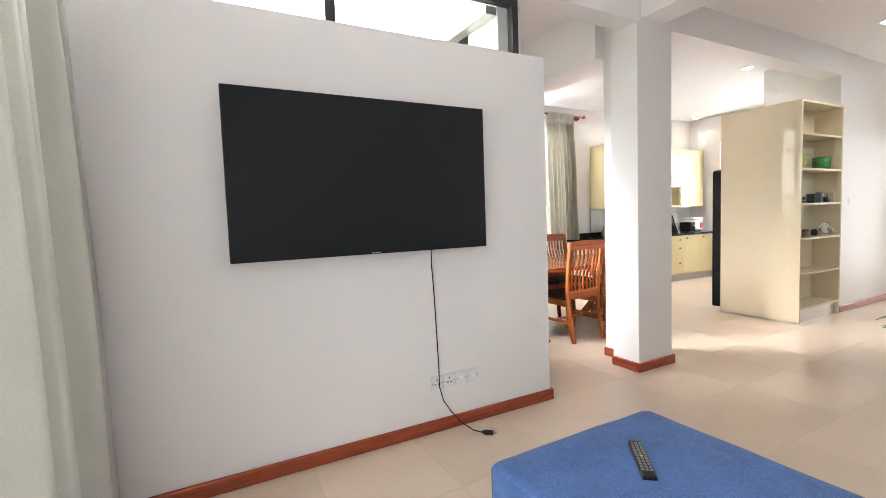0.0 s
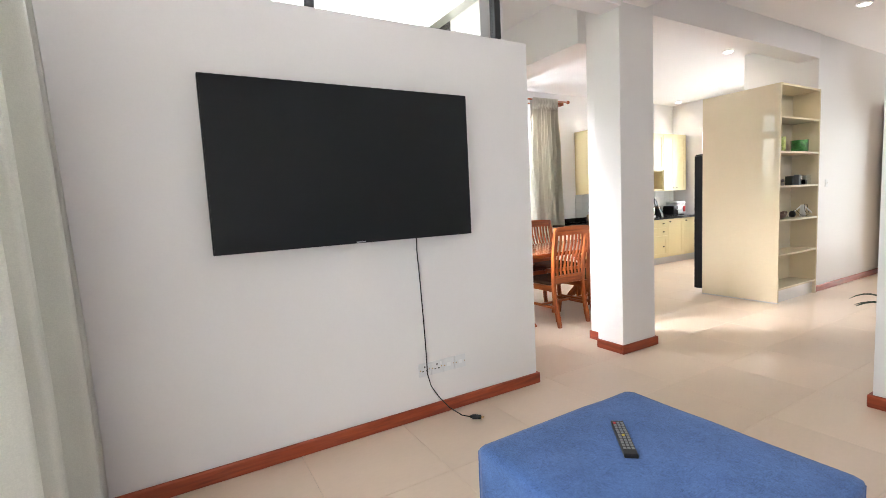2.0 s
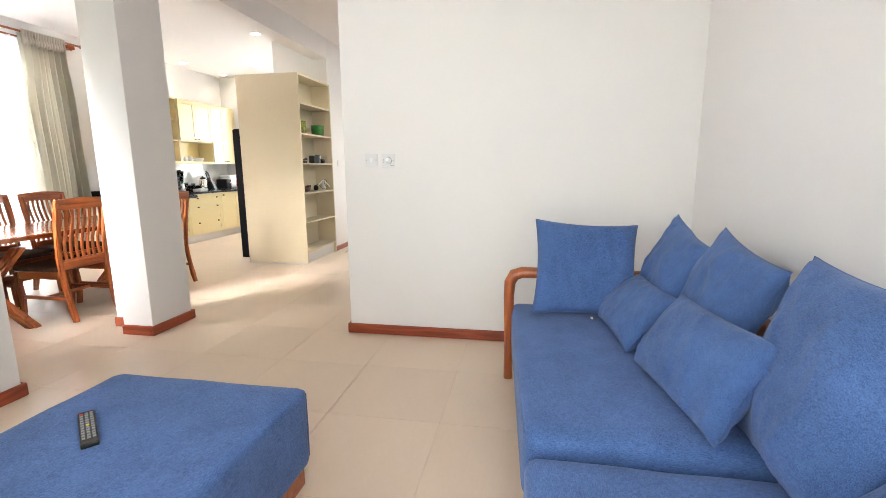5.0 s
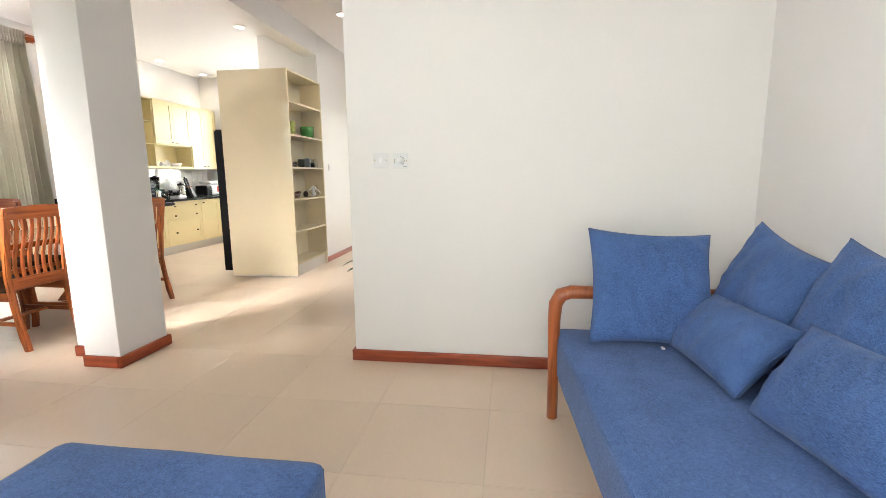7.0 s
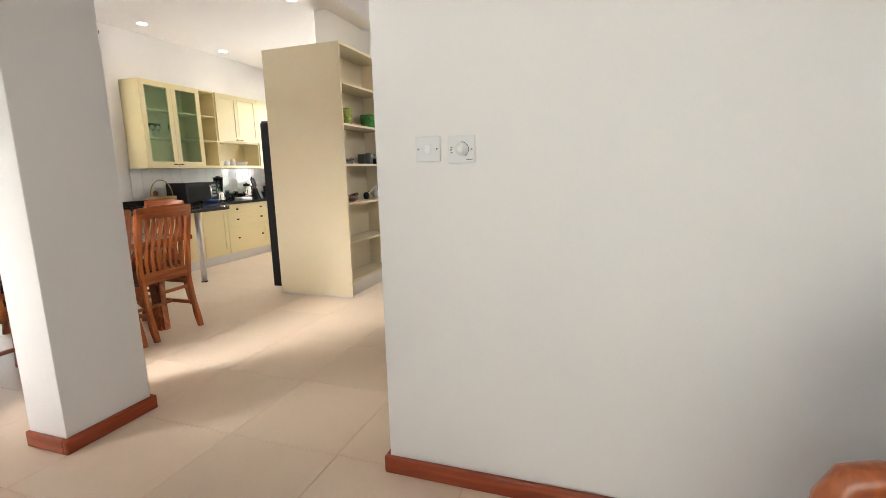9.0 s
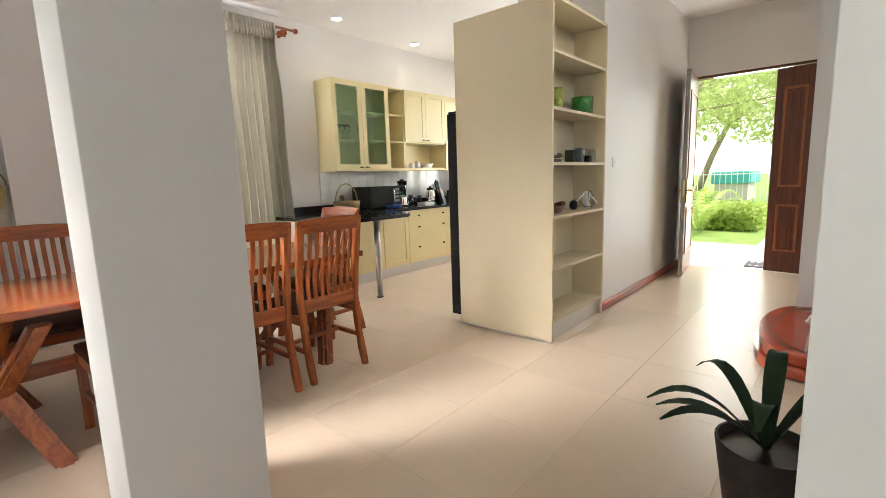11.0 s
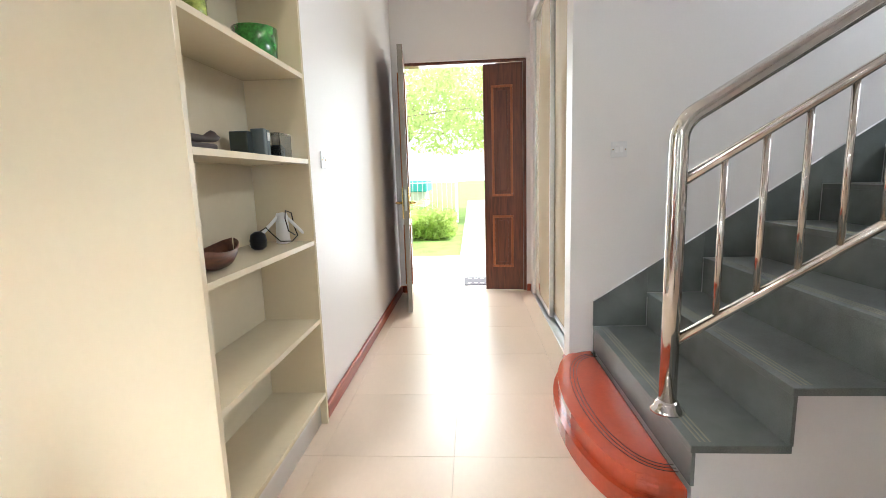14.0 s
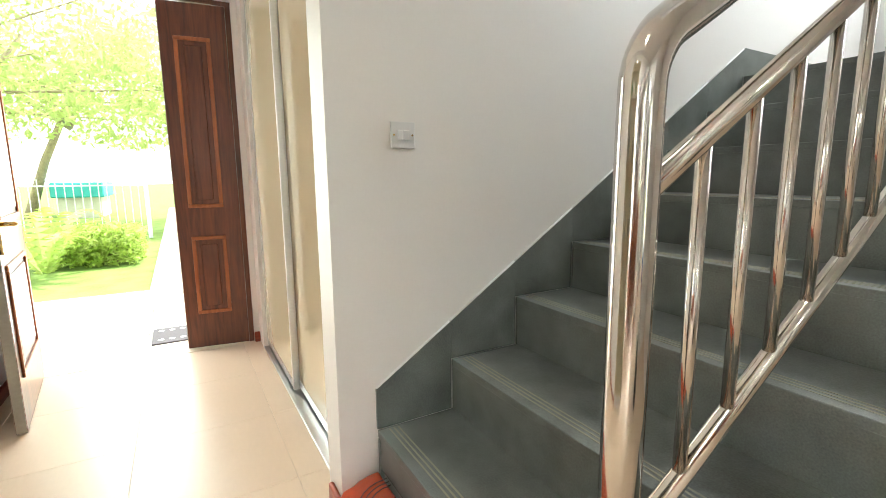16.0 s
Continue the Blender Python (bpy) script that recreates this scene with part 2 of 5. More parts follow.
M_REDSTEP = mat("red_polished_step", (0.46, 0.066, 0.024), 0.16, vary=0.12, scale=4, grain=60, bump=0.02, coat=0.4)
M_CURTAIN = fabric("beige_curtain_cloth", (0.70, 0.665, 0.58), 300, 0.08, 0.2)
M_CURTAIN2 = fabric("pale_curtain_cloth", (0.76, 0.745, 0.69), 300, 0.06, 0.2)
for m in (M_CURTAIN, M_CURTAIN2):
    b = m.node_tree.nodes["Principled BSDF"]
    tr, mx = m.node_tree.nodes.new("ShaderNodeBsdfTranslucent"), m.node_tree.nodes.new("ShaderNodeMixShader")
    tr.inputs["Color"].default_value = (0.62, 0.60, 0.50, 1)
    mx.inputs[0].default_value = 0.24 if m is M_CURTAIN else 0.03
    m.node_tree.links.new(b.outputs[0], mx.inputs[1])
    m.node_tree.links.new(tr.outputs[0], mx.inputs[2])
    m.node_tree.links.new(mx.outputs[0], m.node_tree.nodes["Material Output"].inputs["Surface"])
M_SHEER = sheer_cloth("sheer_white_voile", (0.72, 0.72, 0.72))
M_GLASS = glass("window_glass")
M_CABGLASS = glass("cabinet_glass", (0.66, 0.92, 0.76), 0.12)
M_LAMP = glow("downlight_disc", (1.0, 0.97, 0.9), 9.0)
M_DARKMETAL = mat("dark_bronze", (0.045, 0.032, 0.022), 0.35, 0.8, vary=0.15)
M_DOOREDGE = mat("door_edge_paint", (0.34, 0.32, 0.28), 0.6, vary=0.12, scale=10)
M_SPLASH = mat("white_wall_tile", (0.74, 0.74, 0.72), 0.08, vary=0.03, scale=6, grain=20, bump=0.0, per_piece=0.03)

# ---- building blocks ----


def add_box(bm, x0, y0, z0, x1, y1, z1):
    v = [bm.verts.new((x, y, z)) for x in (x0, x1) for y in (y0, y1) for z in (z0, z1)]
    for f in ((0, 1, 3, 2), (4, 6, 7, 5), (0, 4, 5, 1), (2, 3, 7, 6), (0, 2, 6, 4), (1, 5, 7, 3)):
        bm.faces.new([v[i] for i in f])


def boxed(*b, bevel=0.0, seg=2):
    bm = bmesh.new()
    add_box(bm, *b)
    if bevel:
        bmesh.ops.bevel(bm, geom=bm.edges[:], offset=bevel, segments=seg, affect="EDGES", profile=0.5)
    return bm


def part(name, bm, material, parent=None, label="", smooth=False):
    """Links a bmesh as one mesh object under a thing or a part."""
    me = bpy.data.meshes.new(name)
    bmesh.ops.recalc_face_normals(bm, faces=bm.faces[:])
    bm.to_mesh(me)
    bm.free()
    me.materials.append(material)
    if smooth:
        me.polygons.foreach_set("use_smooth", [True] * len(me.polygons))
    ob = new(name, me)
    if parent:
        ob.parent = parent
    if label:
        ob["label"] = label
    return ob


def thing(name, m, label, category, group=""):
    ob = new(name)
    ob.matrix_world = m
    ob.empty_display_size = 0.1
    return tagged(ob, label, category, group)


def setting(name, bm, material, label="", category="", smooth=False):
    return tagged(part(name, bm, material, smooth=smooth), label, category, kind="structure")


def sweep(points, r, n=10, closed=False):
    """A round bar along a line of points; r is a radius or one for each point."""
    bm = bmesh.new()
    pts = [Vector(p) for p in points]
    rings, up = [], None
    for i, p in enumerate(pts):
        a, b = pts[max(i - 1, 0)], pts[min(i + 1, len(pts) - 1)]
        if closed:
            a, b = pts[i - 1], pts[(i + 1) % len(pts)]
        d = (b - a).normalized()
        if up is None:
            up = d.orthogonal().normalized()
        side = d.cross(up).normalized()
        up = side.cross(d).normalized()
        q = r[i] if isinstance(r, (list, tuple)) else r
        rings.append([bm.verts.new(p + q * (math.cos(2 * math.pi * k / n) * up + math.sin(2 * math.pi * k / n) * side)) for k in range(n)])
    last = len(rings) if closed else len(rings) - 1
    for i in range(last):
        a, b = rings[i], rings[(i + 1) % len(rings)]
        for k in range(n):
            bm.faces.new((a[k], a[(k + 1) % n], b[(k + 1) % n], b[k]))
    if not closed:
        bm.faces.new(rings[0][::-1])
        bm.faces.new(rings[-1])
    return bm


def lathe(profile, n=20, at=(0, 0, 0)):
    """A turned solid from (radius, height) pairs, bottom to top."""
    bm = bmesh.new()
    rings = []
    for r, z in profile:
        rings.append([bm.verts.new((at[0] + r * math.cos(2 * math.pi * k / n), at[1] + r * math.sin(2 * math.pi * k / n), at[2] + z)) for k in range(n)])
    for a, b in zip(rings, rings[1:]):
        for k in range(n):
            bm.faces.new((a[k], a[(k + 1) % n], b[(k + 1) % n], b[k]))
    bm.faces.new(rings[0][::-1])
    bm.faces.new(rings[-1])
    return bm


def prism(outline, z0, z1, bevel=0.0, seg=2):
    """An upright solid over an outline of (x, y)."""
    bm = bmesh.new()
    lo = [bm.verts.new((x, y, z0)) for x, y in outline]
    hi = [bm.verts.new((x, y, z1)) for x, y in outline]
    k = len(outline)
    bm.faces.new(lo[::-1])
    bm.faces.new(hi)
    for i in range(k):
        bm.faces.new((lo[i], lo[(i + 1) % k], hi[(i + 1) % k], hi[i]))
    if bevel:
        rim = [e for e in bm.edges if abs(e.verts[0].co.z - e.verts[1].co.z) < 1e-6]
        bmesh.ops.bevel(bm, geom=rim, offset=bevel, segments=seg, affect="EDGES", profile=0.5)
    return bm


def wall_with(axis, p0, p1, a0, a1, z0, z1, holes=()):
    """A wall of thickness p0 to p1, from a0 to a1 along the other axis, with openings (a0, a1, z0, z1)."""
    bm = bmesh.new()
    sa = sorted({a0, a1, *[h[0] for h in holes], *[h[1] for h in holes]})
    sz = sorted({z0, z1, *[h[2] for h in holes], *[h[3] for h in holes]})
    for b0, b1 in zip(sa, sa[1:]):
        run = []
        for c0, c1 in zip(sz, sz[1:]):
            mid = ((b0 + b1) / 2, (c0 + c1) / 2)
            if any(h[0] < mid[0] < h[1] and h[2] < mid[1] < h[3] for h in holes):
                continue
            if run and run[-1][1] == c0:
                run[-1][1] = c1
            else:
                run.append([c0, c1])
        for c0, c1 in run:
            add_box(bm, *((p0, b0, c0, p1, b1, c1) if axis == "x" else (b0, p0, c0, b1, p1, c1)))
    return bm


def drape(width, height, folds, depth, seed, gather=0.0, flare=0.0):
    """A hanging cloth in folds, with its top edge at z = height and its own thickness."""
    rnd = random.Random(seed)
    bm = bmesh.new()
    nu, nv = folds * 14, 16
    ph = [rnd.uniform(-0.5, 0.5) for _ in range(folds + 1)]
    am = [rnd.uniform(0.65, 1.25) for _ in range(folds + 1)]
    rows = []
    for j in range(nv + 1):
        v = j / nv
        row = []
        for i in range(nu + 1):
            u = i / nu
            k = u * folds
            f = int(min(k, folds - 1))
            w = k - f
            a = am[f] * (1 - w) + am[f + 1] * w
            p = ph[f] * (1 - w) + ph[f + 1] * w
            spread = 1 - gather * math.exp(-((v - 0.9) / 0.1) ** 2) * 0.15 + flare * (1 - v) * 0.15
            x = (u - 0.5) * width * spread + 0.012 * math.sin(7 * v + 3 * p)
            s1 = math.sin(2 * math.pi * k + p * (1 - v) * 1.5)
            y = depth * a * (math.copysign(abs(s1) ** 0.7, s1) + 0.28 * math.sin(4 * math.pi * k + 5 * p + 1.3 * v)) * (0.45 + 0.55 * (1 - v) ** 0.5)
            row.append(bm.verts.new((x, y, v * height)))
        rows.append(row)
    for a, b in zip(rows, rows[1:]):
        for i in range(nu):
            bm.faces.new((a[i], a[i + 1], b[i + 1], b[i]))
    bmesh.ops.solidify(bm, geom=bm.faces[:], thickness=0.003)
    return bm


# ---- the large structure ----
CEIL = 3.1
setting("subfloor", boxed(-0.6, -2.7, -0.3, 9.8, 6.45, -0.003), M_GROUT, "thin grey joints under the cream floor tiles", "floor")
bm = bmesh.new()
for b in ((-0.6, -2.7, 3.97, 2.97), (2.25, 2.97, 3.97, 6.45), (3.97, -0.6, 6.2, 6.45), (6.2, 1.36, 10.0, 6.45)):
    add_box(bm, b[0], b[1], CEIL, b[2], b[3], CEIL + 0.2)
setting("ceiling", bm, M_CEIL, "plain white painted ceiling", "ceiling")
setting("ceiling_stairwell", boxed(6.0, -2.7, 5.2, 7.85, 1.56, 5.4), M_CEIL, "white ceiling above the stairwell", "ceiling")
bm = bmesh.new()
add_box(bm, 6.0, -2.5, 0, 6.2, -0.6, 5.2)
add_box(bm, 6.0, -0.6, CEIL + 0.2, 6.2, 1.36, 5.2)
add_box(bm, 6.2, 1.36, CEIL + 0.2, 7.69, 1.56, 5.2)
setting("wall_stair_upper", bm, M_WALL, "white painted upper stairwell wall", "wall")
setting("wall_tv", wall_with("y", 2.77, 2.97, -0.35, 2.48, 0, 2.78, [(-0.1, 2.48, 2.37, 2.78)]), M_WALL, "white painted wall behind the television", "wall")
setting("wall_dining_west", wall_with("x", 2.25, 2.45, 2.97, 6.43, 0, CEIL, [(3.35, 4.85, 1.0, 2.75)]), M_WALL, "white painted dining room wall with a window", "wall")
setting("wall_north", wall_with("y", 6.23, 6.43, 2.45, 9.6, 0, CEIL, [(4.15, 5.85, 0.06, 2.75)]), M_WALL, "white painted wall with a tall window", "wall")
setting("wall_pier", boxed(3.66, 6.02, 0, 3.98, 6.23, CEIL), M_WALL, "white painted pier beside the tall window", "wall")
setting("wall_kitchen_east", wall_with("x", 9.4, 9.6, 3.7, 6.23, 0, CEIL, [(4.4, 5.62, 1.0, 2.6)]), M_WALL, "white painted kitchen wall", "wall")
setting("wall_corridor", boxed(7.1, 2.87, 0, 9.8, 3.7, CEIL), M_WALL, "white painted corridor wall", "wall")
setting("wall_front", wall_with("x", 9.8, 10.0, 0.6, 3.7, 0, CEIL, [(1.5, 2.79, 0, 2.4)]), M_WALL, "white painted wall round the front door", "wall")
setting("wall_living_east", boxed(3.77, -1.3, 0, 3.97, 1.3, CEIL), M_WALL, "plain white painted living room wall", "wall")
setting("wall_south", wall_with("y", -1.3, -1.1, -0.35, 3.77, 0, CEIL), M_WALL, "plain white painted wall behind the sofa", "wall")
setting("wall_west", wall_with("x", -0.55, -0.35, -1.3, 2.97, 0, CEIL, [(-1.0, 2.6, 0.03, 2.5)]), M_WALL, "white painted wall with a terrace door", "wall")
setting("wall_hall_south", boxed(3.97, -0.6, 0, 6.2, -0.4, CEIL), M_WALL, "plain white painted hall wall", "wall")
setting("wall_stairwell", wall_with("x", 7.69, 7.85, -2.7, 1.49, 0, 5.2), M_WALL, "white painted stairwell wall", "wall")
setting("wall_stair_back", wall_with("y", -2.7, -2.5, 6.0, 7.69, 0, 5.2, [(6.3, 7.5, 3.0, 4.2)]), M_WALL, "white painted wall at the stair landing", "wall")
setting("column", boxed(3.45, 2.79, 0, 3.87, 3.05, CEIL, bevel=0.004), M_WALL, "square white painted column", "column")
setting("column_back", boxed(3.60, 3.05, 0, 3.87, 3.26, CEIL), M_WALL, "white painted back of the column", "column")
setting("beam_column_north", boxed(3.5, 3.26, 2.66, 3.87, 6.23, CEIL), M_CEIL, "white painted ceiling beam", "beam")
setting("beam_column_south", boxed(3.5, -1.1, 2.82, 3.77, 2.79, CEIL), M_CEIL, "white painted ceiling beam", "beam")
setting("beam_tv", boxed(-0.35, 2.77, 2.78, 3.45, 2.97, CEIL), M_CEIL, "white painted ceiling beam over the television wall", "beam")
setting("beam_hall", boxed(3.87, 2.86, 2.82, 7.1, 3.08, CEIL), M_CEIL, "white painted ceiling beam across the hall", "beam")


def skirting(name, x0, y0, x1, y1):
    """A rounded wooden board along the floor."""
    bm = boxed(x0, y0, 0, x1, y1, 0.078, bevel=0.009, seg=3)
    return setting(name, bm, M_SKIRT if x1 - x0 > y1 - y0 else M_SKIRTY, "polished red-brown wooden skirting board", "baseboard")


skirting("baseboard_tv", -0.35, 2.748, 2.502, 2.77)
skirting("baseboard_tv_end", 2.48, 2.772, 2.502, 2.97)
skirting("baseboard_column_front", 3.428, 2.768, 3.892, 2.79)
skirting("baseboard_column_west", 3.428, 2.79, 3.45, 3.05)
skirting("baseboard_column_east", 3.87, 2.79, 3.892, 3.26)
skirting("baseboard_column_back", 3.578, 3.072, 3.6, 3.27)
skirting("baseboard_living_east", 3.748, -1.1, 3.77, 1.322)
skirting("baseboard_living_end", 3.77, 1.3, 3.992, 1.322)
skirting("baseboard_corridor", 7.12, 2.846, 9.8, 2.87)
skirting("baseboard_front", 9.776, 2.79, 9.8, 2.846)
skirting("baseboard_front_side", 9.776, 1.46, 9.8, 1.5)
skirting("baseboard_hall_corner", 7.668, 1.36, 7.69, 1.512)
skirting("baseboard_hall_return", 7.69, 1.49, 7.8, 1.512)
skirting("baseboard_stair_side", 6.398, -0.4, 6.42, 1.352)


def plate(name, m, w, h, label, category="switch"):
    """A wall plate of white plastic, built in the x-z plane and facing -y."""
    t = thing(name, m, label, category)
    part("face_plate", boxed(-w / 2, -0.009, -h / 2, w / 2, 0, h / 2, bevel=0.003), M_PLATE, t)
    for sx in (-1, 1):
        part("screw", sweep([(sx * w * 0.38, -0.0085, 0), (sx * w * 0.38, -0.0115, 0)], 0.0034, 8), M_BRASS, t)
    return t


setting("eave_board", boxed(2.16, 2.98, 2.69, 2.249, 6.4, 2.75, bevel=0.004), M_ALU, "pale grey eave board outside the dining room", "eave")

# ---- living room ----


def television():
    t = thing("television", pose(1.186, 2.77, 1.13), "large black flat television mounted on the white wall", "television")
    part("casing", boxed(-0.722, -0.098, 0.0, 0.722, -0.06, 0.833, bevel=0.004), M_BLACK, t)
    part("back_housing", boxed(-0.45, -0.06, 0.08, 0.45, -0.03, 0.6, bevel=0.01), M_BLACK, t)
    part("screen", boxed(-0.716, -0.1005, 0.014, 0.716, -0.0985, 0.827), M_SCREEN, t, "dark glossy screen")
    part("wall_bracket", boxed(-0.25, -0.03, 0.2, 0.25, 0, 0.5), M_BLACK, t)
    part("badge", boxed(-0.025, -0.1015, 0.004, 0.025, -0.099, 0.010), M_ALU, t, "small silver maker's badge")
    return t


television()


def socket_plate(x, kind):
    t = plate("wall_socket", pose(x, 2.77, 0.303), 0.084, 0.084, "white plastic wall socket above the skirting", "socket")
    if kind:
        for dx, dz, w, h in ((0, 0.018, 0.008, 0.012), (-0.013, -0.008, 0.012, 0.007), (0.013, -0.008, 0.012, 0.007)):
            part("pin_hole", boxed(dx - w / 2, -0.0095, dz - h / 2, dx + w / 2, -0.0088, dz + h / 2), M_BLACK, t)
        part("rocker", boxed(0.022, -0.0125, 0.012, 0.034, -0.0088, 0.03, bevel=0.001), M_WHITE, t)
    else:
        part("blank_insert", boxed(-0.014, -0.011, -0.012, 0.014, -0.0088, 0.012, bevel=0.001), M_WHITE, t)
    return t


for i in range(4):
    socket_plate(1.575 + i * 0.0865, i < 2)

cable = [(1.56, 2.745, 1.14), (1.562, 2.755, 1.05), (1.575, 2.76, 0.85), (1.585, 2.762, 0.6), (1.588, 2.757, 0.4), (1.585, 2.75, 0.28),
         (1.6, 2.735, 0.2), (1.64, 2.72, 0.13), (1.69, 2.68, 0.06), (1.74, 2.62, 0.02), (1.78, 2.575, 0.014)]
t = thing("power_cable", pose(0, 0, 0), "thin black power cable hanging from the television to the floor", "cable")
part("cord", sweep(cable, 0.0035, 6), M_BLACK, t, smooth=True)
bm = sweep([(1.775, 2.58, 0.016), (1.79, 2.565, 0.016), (1.825, 2.535, 0.016)], [0.007, 0.016, 0.013], 8)
plug = part("plug", bm, M_BLACK, t)
for d in (-0.006, 0.006):
    part("prong", sweep([(1.824 + d, 2.536 + d, 0.016), (1.838 + d, 2.522 + d, 0.016)], 0.0022, 6), M_BRASS, plug)


def soft_box(x0, y0, z0, x1, y1, z1, r, seg=4, puff=0.0, cuts=8):
    """An upholstered block with rounded edges and a slightly domed top."""
    bm = boxed(x0, y0, z0, x1, y1, z1)
    bmesh.ops.subdivide_edges(bm, edges=bm.edges[:], cuts=cuts, use_grid_fill=True)
    for v in bm.verts:
        x, y, z = v.co
        lo = Vector((x0 + r, y0 + r, z0 + r))
        hi = Vector((x1 - r, y1 - r, z1 - r))
        c = Vector((min(max(x, lo.x), hi.x), min(max(y, lo.y), hi.y), min(max(z, lo.z), hi.z)))
        d = v.co - c
        if d.length > 1e-6:
            v.co = c + d.normalized() * min(r, d.length if d.length < r else r)
        u, w = (x - x0) / (x1 - x0), (y - y0) / (y1 - y0)
        if z > (z0 + z1) / 2:
            v.co.z += puff * 16 * u * (1 - u) * w * (1 - w) - puff * 0.2
        v.co += 0.003 * Vector(noise.noise_vector(v.co * 5))
    return bm


def ottoman():
    t = thing("ottoman", pose(1.655, 1.245, 0), "square blue upholstered ottoman on a wooden base", "ottoman")
    part("base", boxed(-0.412, -0.412, 0, 0.412, 0.412, 0.10, bevel=0.008), M_SOFAWOOD, t, "brown wooden plinth")
    part("upholstery", soft_box(-0.435, -0.435, 0.088, 0.435, 0.435, 0.418, 0.03, cuts=22, puff=0.006), M_BLUE, t, smooth=True)
    for a in ((-1, -1), (1, -1), (1, 1), (-1, 1)):
        part("seam", sweep([(a[0] * 0.4265, a[1] * 0.4265, 0.12), (a[0] * 0.4275, a[1] * 0.4275, 0.25), (a[0] * 0.4265, a[1] * 0.4265, 0.39)], 0.003, 6), M_BLUE2, t, smooth=True)
    return t


ottoman()


def remote():
    t = thing("remote_control", pose(1.67, 1.375, 0.421, 0, 0, -40), "black remote control with grey buttons on the ottoman", "remote control")
    part("body", boxed(-0.024, -0.125, 0, 0.024, 0.125, 0.017, bevel=0.005), M_BLACK, t)
    grey, red, yel = mat("grey_button", (0.2, 0.2, 0.2), 0.4), mat("red_button", (0.5, 0.03, 0.03)), mat("yellow_button", (0.6, 0.45, 0.05))
    for i in range(11):
        for j in range(3):
            m = red if (i, j) == (10, 0) else yel if (i, j) == (5, 1) else grey
            x, y = -0.014 + 0.014 * j, -0.085 + 0.0185 * i
            part("button", boxed(x - 0.0045, y - 0.005, 0.016, x + 0.0045, y + 0.005, 0.0195), m, t)
    return t


remote()


def cushion(m, w, h, d, seed, material=None):
    """A scatter cushion in its own x-z plane with pinched corners and soft creases."""
    rnd = random.Random(seed)
    off = Vector((rnd.uniform(0, 9), rnd.uniform(0, 9), rnd.uniform(0, 9)))
    bm = bmesh.new()
    n = 34
    sheets = []
    for side in (-1, 1):
        rows = []
        for j in range(n + 1):
            row = []
            for i in range(n + 1):
                u, v = 2 * i / n - 1, 2 * j / n - 1
                x = w / 2 * u * (1 - 0.08 * (1 - v * v) * abs(u) ** 1.5)
                z = h / 2 * v * (1 - 0.08 * (1 - u * u) * abs(v) ** 1.5)
                e = max(0.0, (1 - u * u) * (1 - v * v))
                y = side * d / 2 * e ** 0.42
                p = Vector((x, y, z))
                cre = 0.03 * noise.noise(p * 4.5 + off) * e ** 0.3 + 0.012 * abs(noise.noise(Vector((p.x * 16, p.y * 8, p.z * 7)) + off)) * e ** 0.25
                fold = Vector((p.x * 5.5 + 1.8 * p.z, p.y, p.z * 3.0)) + off
                ridge = max(0.0, 1 - 3.2 * abs(noise.noise(fold))) ** 2 - 0.6 * max(0.0, 1 - 4 * abs(noise.noise(fold * 1.9))) ** 2
                rim_gather = 0.006 * math.sin(9 * (u + v) + 5 * noise.noise(p * 9 + off)) * (1 - e) ** 3 * min(1.0, 8 * e)
                p.y += cre + side * (0.011 * ridge * e ** 0.3 + rim_gather)
                p.z -= 0.012 * (1 - v) * e
                row.append(p)
            rows.append(row)
        sheets.append(rows)
    front = [[bm.verts.new(p) for p in r] for r in sheets[0]]
    back = [[front[j][i] if i in (0, n) or j in (0, n) else bm.verts.new(sheets[1][j][i]) for i in range(n + 1)] for j in range(n + 1)]
    for g, flip in ((front, False), (back, True)):
        for j in range(n):
            for i in range(n):
                q = [g[j][i], g[j][i + 1], g[j + 1][i + 1], g[j + 1][i]]
                bm.faces.new(q[::-1] if flip else q)
    t = thing("cushion", m, "plump blue fabric scatter cushion leaning on the sofa", "cushion", "cushions on the sofa")
    part("cover", bm, material or M_BLUE2, t, smooth=True)
    rim = [tuple(sheets[0][0][i]) for i in range(n)] + [tuple(sheets[0][i][n]) for i in range(n)] + [tuple(sheets[0][n][n - i]) for i in range(n)] + [tuple(sheets[0][n - i][0]) for i in range(n)]
    part("piping", sweep(rim, 0.0016, 5, closed=True), material or M_BLUE2, t, smooth=True)
    return t


